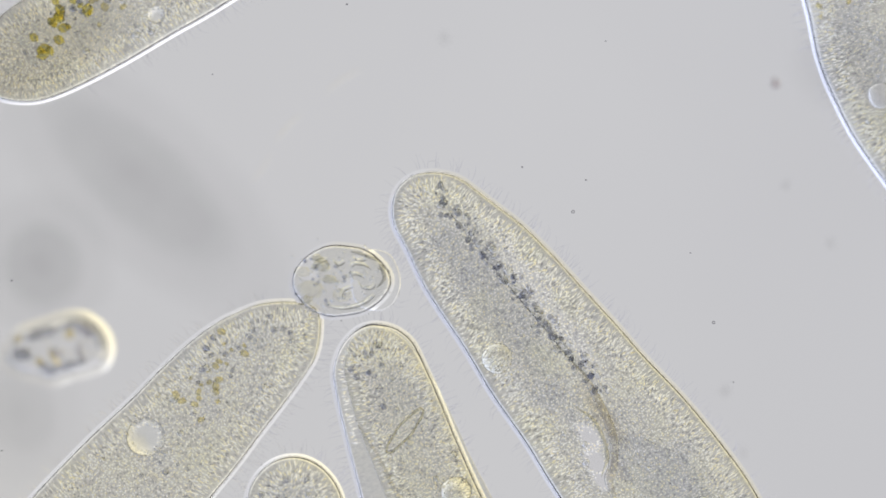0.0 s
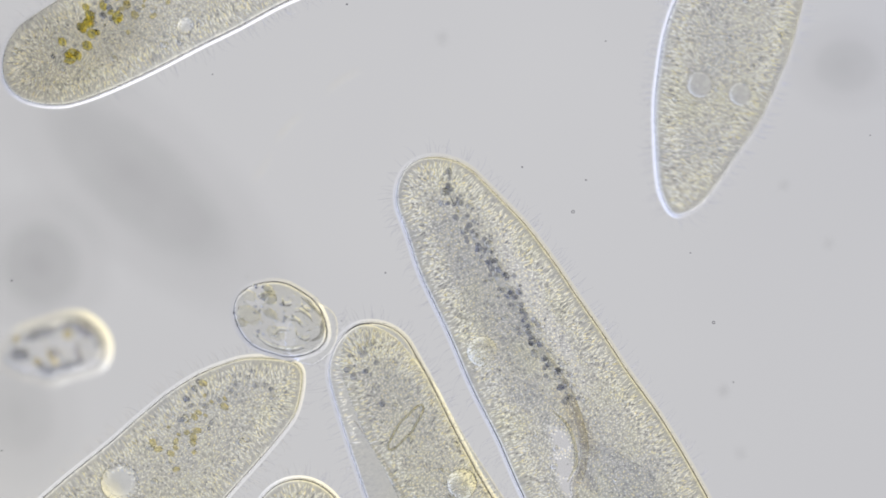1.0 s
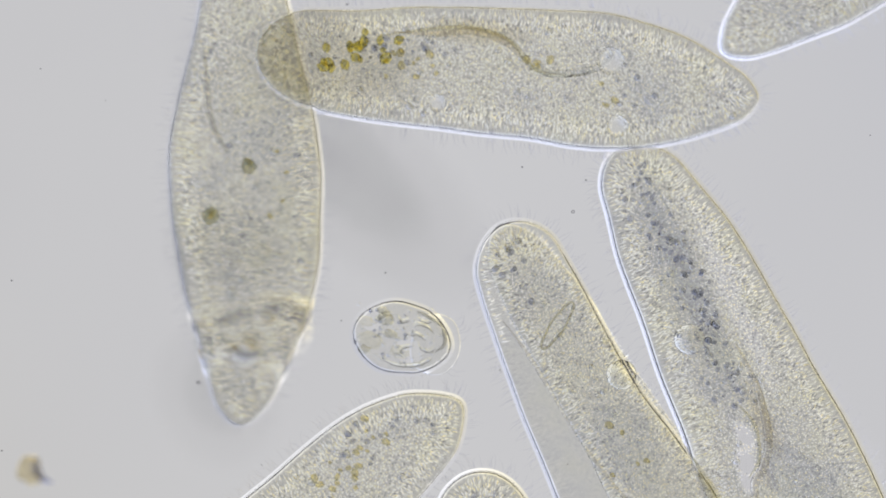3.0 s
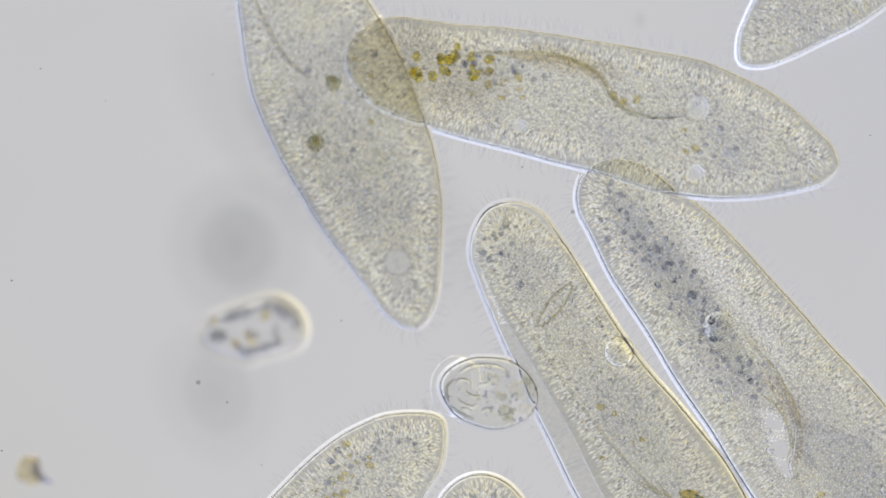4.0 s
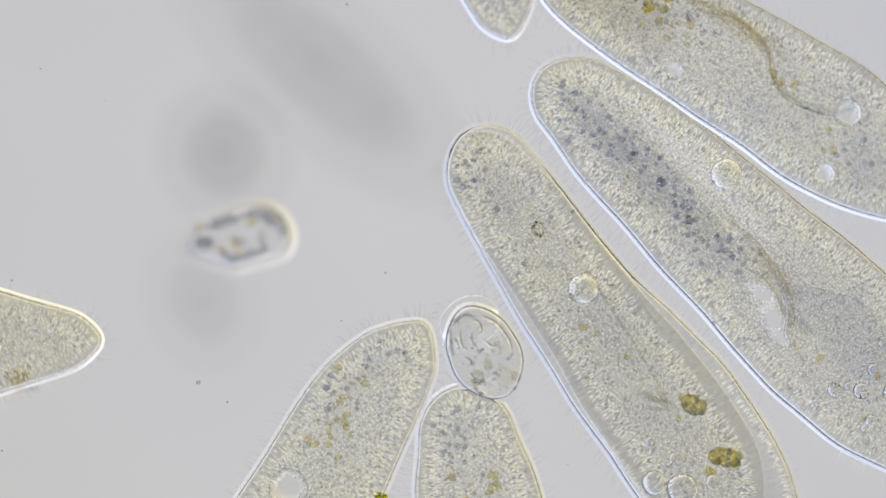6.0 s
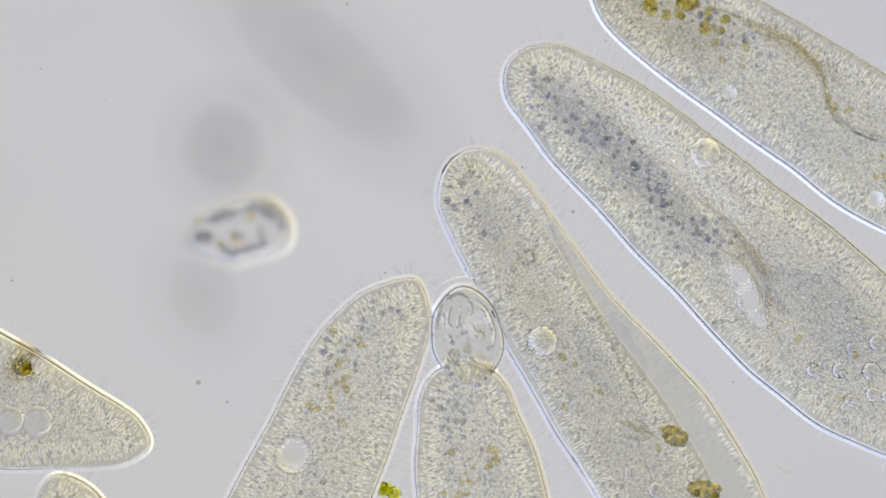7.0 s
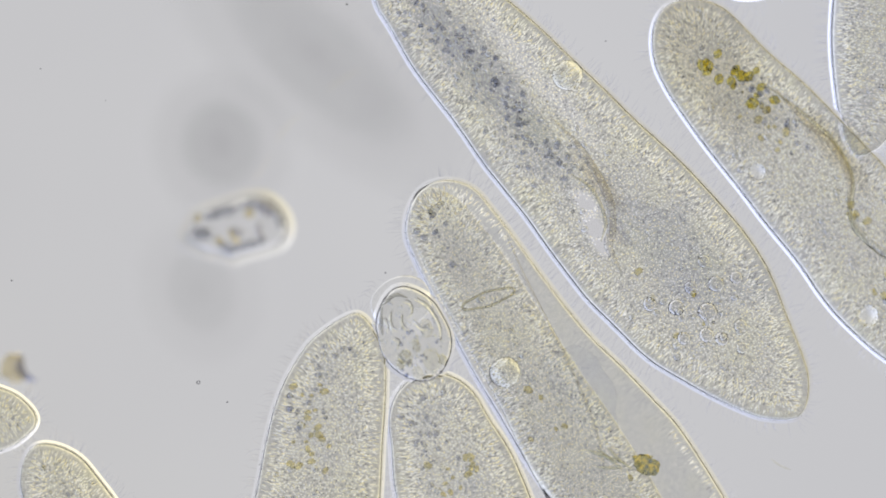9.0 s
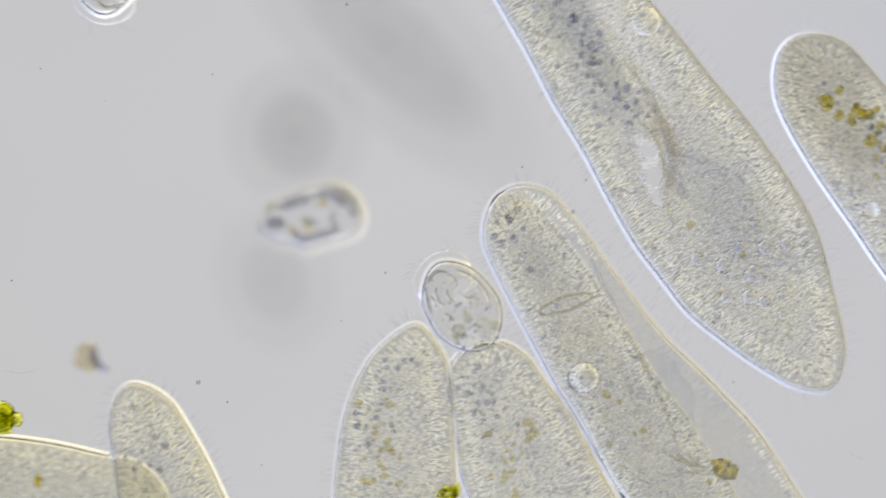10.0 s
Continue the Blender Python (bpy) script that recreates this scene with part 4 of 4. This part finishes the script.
ROWS_C = [(0, 731, 312, 127.1), (0.5, 739, 287, 122.7), (1, 748, 281, 119.1), (1.5, 758, 280, 117.1), (2, 754, 279, 116.9), (2.5, 922, 250, 114.9),
          (3, 1116, 256, 114.4), (3.2, 1096, 267, 117.9), (4.3, 1044, 294, 130.2), (4.5, 1036, 289, 131.5), (5, 1021, 240, 133.2), (5.5, 996, 117, 134.5),
          (5.7, 980, 118, 135.6), (6.8, 943, 104, 136.8), (7, 918, 92, 137.4), (7.5, 859, 48, 137.1), (8, 706, -50, 136.6), (8.5, 701, -73, 133.6),
          (9, 694, -78, 131.1), (9.5, 679, -109, 129.6), (9.8, 760, -160, 125.6), (10, 864, -213, 123.5)]
ROWS_D = [(0, -33, 147, 211.9), (0.5, 1, 155, 212.7), (1, 13, 149, 208.7), (1.5, 11, 128, 198.6), (2, 28, 118, 190.3), (2.5, 233, 93, 178.9), (3, 455, 93, 175.0),
          (3.2, 484, 103, 173.1), (4.3, 667, 84, 164.7), (4.5, 717, 57, 161.2), (5, 791, 1, 157.1), (5.5, 875, -97, 153.6), (5.7, 911, -108, 149.7),
          (6.8, 1048, -67, 144.6), (7, 1054, -68, 146.0), (7.5, 1065, -80, 142.7), (8, 1081, -84, 138.5), (8.5, 1104, -80, 132.9), (9, 1178, 15, 129.9),
          (9.2, 1180, 44, 130.7), (9.5, 1215, 61, 131.0), (9.8, 1294, 71, 128.2), (10, 1398, 74, 126.5)]
ROWS_E = [(0, 1647, 384, 285.9), (0.3, 1552, 410, 282.8), (0.5, 1500, 413, 275.4), (0.6, 1428, 407, 270.6), (0.9, 1246, 393, 258.2), (1, 1195, 378, 252.4),
          (1.2, 1073, 325, 247.0), (1.5, 955, 264, 233.1), (1.8, 877, 178, 226.0), (2, 870, 144, 221.3), (2.2, 930, 152, 221.2), (2.5, 1202, 154, 227.0),
          (2.7, 1331, 101, 218.2), (3, 1282, 90, 217.4), (3.2, 1216, 96, 217.1), (4.3, 1345, 121, 226.1), (4.5, 1318, 166, 234.7), (5, 1489, 139, 264.7),
          (5.5, 1588, 63, 298.0), (5.7, 1638, 53, 303.0), (6.8, 1848, -7, 308.0), (10, 1948, -107, 308.0)]
ROWS_F = [(0, -692, 680, 234.4), (1.5, -492, 670, 241.4), (2, -377, 685, 243.4), (2.5, -112, 684, 246.5), (2.7, 158, 716, 256.4), (3, 436, 751, 270.4),
          (3.2, 572, 741, 279.9), (4.3, 804, 512, 295.1), (4.5, 804, 480, 295.9), (5, 807, 455, 288.9), (5.5, 825, 231, 285.0), (5.7, 883, 157, 286.6),
          (6.8, 959, -161, 290.9), (10, 999, -701, 290.9)]
ROWS_H = [(0, 523, 810, 94.9), (0.5, 529, 834, 95.3), (1, 530, 849, 96.7), (1.5, 522, 858, 96.7), (2, 522, 863, 96.7), (2.5, 692, 851, 96.7), (3, 857, 836, 95.2),
          (3.2, 852, 841, 96.7), (4.3, 852, 841, 96.7), (4.5, 847, 844, 96.7), (5, 833, 792, 100.5), (5.5, 824, 693, 98.5), (5.7, 823, 697, 98.4),
          (6.8, 826, 643, 96.9), (7, 821, 639, 98.4), (7.5, 787, 632, 104.2), (8, 762, 620, 106.3), (8.5, 774, 655, 104.4), (9, 757, 661, 106.8),
          (9.5, 742, 659, 109.0), (9.8, 770, 636, 109.5), (10, 850, 606, 111.4)]
ROWS_I = [(0, -499, 705, 359.4), (3, -299, 685, 359.4), (4.3, 29, 660, 361.4), (4.5, 86, 628, 365.7), (5, 78, 624, 363.6), (5.5, 100, 525, 365.7),
          (5.7, 143, 537, 364.3), (6.8, 255, 786, 344.4), (7, 263, 789, 343.3), (7.5, 242, 795, 342.5), (8, 196, 771, 345.5), (8.5, 128, 748, 346.9),
          (9, 63, 745, 355.8), (9.2, 45, 740, 355.2), (9.5, -41, 745, 357.2), (10, -41, 753, 357.2)]
ROWS_J = [(0, 152, 1291, 106.3), (5.7, 122, 971, 106.3), (6.8, 102, 886, 109.3), (7, 102, 841, 109.3), (7.5, 112, 821, 110.3), (8, 90, 811, 110.7),
          (8.5, 85, 802, 112.2), (9, 72, 787, 114.9), (9.5, 84, 766, 111.8), (9.8, 139, 730, 110.4), (10, 235, 680, 108.0)]
ROWS_K = [(0, -600, 1200, 350), (9, -260, 960, 354), (9.5, -60, 940, 355), (9.8, 130, 922, 356), (10, 296, 912, 357)]
ROWS_Q = [(0, 1900, 200, 255), (8, 1800, 300, 255), (8.5, 1640, 310, 255), (8.9, 1500, 275, 256), (9, 1518, 275, 256), (9.2, 1550, 265, 256), (9.4, 1640, 250, 257), (10, 1900, 200, 257)]
ROWS_R = [(0, 700, -600, 324), (8.5, 1190, -114, 324), (9, 1368, -24, 324), (9.2, 1464, 15, 324), (9.5, 1571, 88, 324), (9.8, 1686, 86, 324), (10, 1884, 74, 324)]
# the ciliate by its middle
ROWS_G = [(0, 613, 497, 360), (0.5, 560, 525, 372), (1, 505, 570, 335), (1.5, 483, 580, 305), (2, 395, 590, 318), (2.5, 590, 610, 318), (3, 720, 600, 348), (3.2, 730, 588, 280), (3.75, 830, 640, 205), (4.3, 878, 760, 130),
          (4.5, 880, 762, 130), (5, 885, 730, 130), (5.5, 860, 620, 110), (5.7, 860, 620, 118), (6.8, 830, 602, 100), (7, 825, 585, 97), (7.5, 787, 570, 95), (8, 765, 562, 105), (8.5, 748, 583, 105), (9, 728, 583, 110),
          (9.5, 714, 583, 114), (9.8, 740, 567, 118), (10, 812, 535, 122)]
ROWS_M = [(0, -200, -200, 250), (9.5, 10, -110, 262), (9.8, 60, -80, 265), (10, 187, -52, 268)]
ROWS_O = [(0, 640, 1150, 0), (5.7, 680, 895, 20), (6.8, 680, 877, 40), (7, 682, 870, 40), (7.5, 678, 860, 50), (8, 660, 862, 60), (8.5, 652, 900, 70), (9.5, 650, 905, 70), (10, 790, 876, 90)]
# what drifts inside the rolling cells: (seconds, back from its tip, to its left side, heading, tilt)
ROWS_DIATOM = [(0, 198, 9, -59, 0), (2, 202, 5, -63, 0), (3, 203, 2, -59, 5), (4.5, 208, 4, -74, 30), (5.5, 212, 6, -95, 66), (7, 220, 8, -124, 106), (8.5, 227, 28, -108, 165), (9.5, 227, 32, -103, 180), (10, 227, 32, -106, 180)]
ROWS_VACUOLE = [(0, 330, -40, 0, 0), (2, 332, -48, 0, 0), (3, 330, -63, 0, 0), (5.5, 341, -27, 0, 0), (7, 358, 66, 0, 0), (8.5, 352, 78, 0, 0), (9.5, 353, 77, 0, 0), (10, 353, 78, 0, 0)]
ROWS_VACUOLE_C = [(0, 347, 76, 0, 0), (2, 352, 70, 0, 0), (2.5, 357, 60, 0, 0), (3, 357, 48, 0, 0), (4.5, 360, -20, 0, 0), (5.5, 361, -68, 0, 0), (7, 364, -92, 0, 0), (10, 364, -94, 0, 0)]
# how the rolling cells turn inside their outlines: (seconds, to the left side, heading, roll)
ROWS_INNER = [(0, 15, 3.5, 26), (1, 18, 5.0, 34), (2, 20, 6.0, 42), (3, 22, 6.4, 42), (4.5, 22, 1.8, 12), (5, 22, 1.5, 2), (5.5, 22, 1.5, 4), (7, 26, -1.0, 36), (8, 24, -2.6, 42), (10, 24, -2.8, 42)]
ROWS_FOLD = [(0, 0, 0, 0), (3, 2, 0, 0), (4.5, 4, 0, 30), (5.5, 6, 0, 85), (7, 4, 0, 135), (8, 22, 0, 172), (10, 26, 0, 178)]
ROWS_BAND = [(0, -14, 2.5, 80), (1, -16, 1.0, 72), (2, -14, 0.5, 56), (3, -4, 0, 32), (4.5, 0, 0, 8), (5.5, 0, 0, 0), (10, 0, 0, 0)]
TICKS = sorted({round(0.1 * i, 1) for i in range(101)} - {0.1, 9.95})


def stage(t):
    return spline([(a, b) for a, b, c in STAGE], t), spline([(a, c) for a, b, c in STAGE], t)


def follow(thing, rows, z):
    """Key a swimmer: its rows are smoothed beside the stage, which carries it along."""
    held = []
    for t, x, y, a in rows:
        sx, sy = stage(t)
        held.append((t, x - sx, y - sy, a))
    keys = []
    for t in TICKS:
        sx, sy = stage(t)
        x, y, a = (spline([(r[0], r[i]) for r in held], t) for i in (1, 2, 3))
        keys.append((t, x + sx, y + sy, a))
    walk(thing, steps(keys, z))


def ride(thing, dx, dy, turn, z):
    """Key a thing that lies on the stage."""
    walk(thing, steps([(t, stage(t)[0] + dx, stage(t)[1] + dy, turn) for t in TICKS], z))


def drift(piece, rows, ahead=0.0):
    """Key a piece inside its cell."""
    keys = []
    for t in TICKS:
        s, w, a, tilt = (spline([(r[0], r[i]) for r in rows], t) for i in (1, 2, 3, 4))
        nose = ahead * math.cos(radians(tilt))
        keys.append((t, pose(-s / 1000 + nose * math.cos(radians(a)), w / 1000 + nose * math.sin(radians(a)), 0.01 - ahead * math.sin(radians(tilt)), 0, tilt, a)))
    walk(piece, keys)


def roll(piece, rows):
    """Key a piece that turns about the long axis of its cell."""
    keys = []
    for t in TICKS:
        w, a, r = (spline([(k[0], k[i]) for k in rows], t) for i in (1, 2, 3))
        keys.append((t, pose(0, w / 1000, 0, r, 0, a)))
    walk(piece, keys)


def motions():
    for piece, rows in ((inner_b, ROWS_INNER), (fold_b, ROWS_FOLD), (band_c, ROWS_BAND)):
        roll(piece, rows)
    roll(rods_b, [(t, w, a, r * 0.25) for t, w, a, r in ROWS_INNER])
    drift(diatom, ROWS_DIATOM, 0.049)
    drift(vacuole_b, ROWS_VACUOLE)
    drift(vacuole_c, ROWS_VACUOLE_C)
    for thing, rows, z in ((cell_a, ROWS_A, 0.03), (cell_b, ROWS_B, -0.03), (cell_c, ROWS_C, -0.02), (cell_d, ROWS_D, 0.05), (cell_e, ROWS_E, -0.06), (cell_f, ROWS_F, 0.11), (cell_h, ROWS_H, -0.03),
                           (cell_i, ROWS_I, -0.02), (cell_j, ROWS_J, 0.04), (cell_k, ROWS_K, -0.06), (cell_q, ROWS_Q, 0.0), (cell_r, ROWS_R, 0.0),
                           (ciliate_g, ROWS_G, 0.05), (ciliate_m, ROWS_M, 0.0), (alga_o, ROWS_O, -0.04)):
        follow(thing, rows, z)
    ride(debris, 0, 0, 0, SLIDE_TOP + 0.022)
    ride(crumb_l, -384, 250, 0, SLIDE_TOP + 0.012)
    ride(alga_n, -538, 351, 0, -0.05)
    ride(speck_s, 1270, -470, 60, SLIDE_TOP + 0.006)
    ride(squiggle, 966, 422, 0, -0.05)
    ride(pale_thread, -506, 274, 0, -0.05)
    for i, (thing, dx, dy, turn) in enumerate(SMUDGES):
        ride(thing, dx, dy, turn, SLIDE_TOP + 0.005 + 0.0005 * i)


motions()
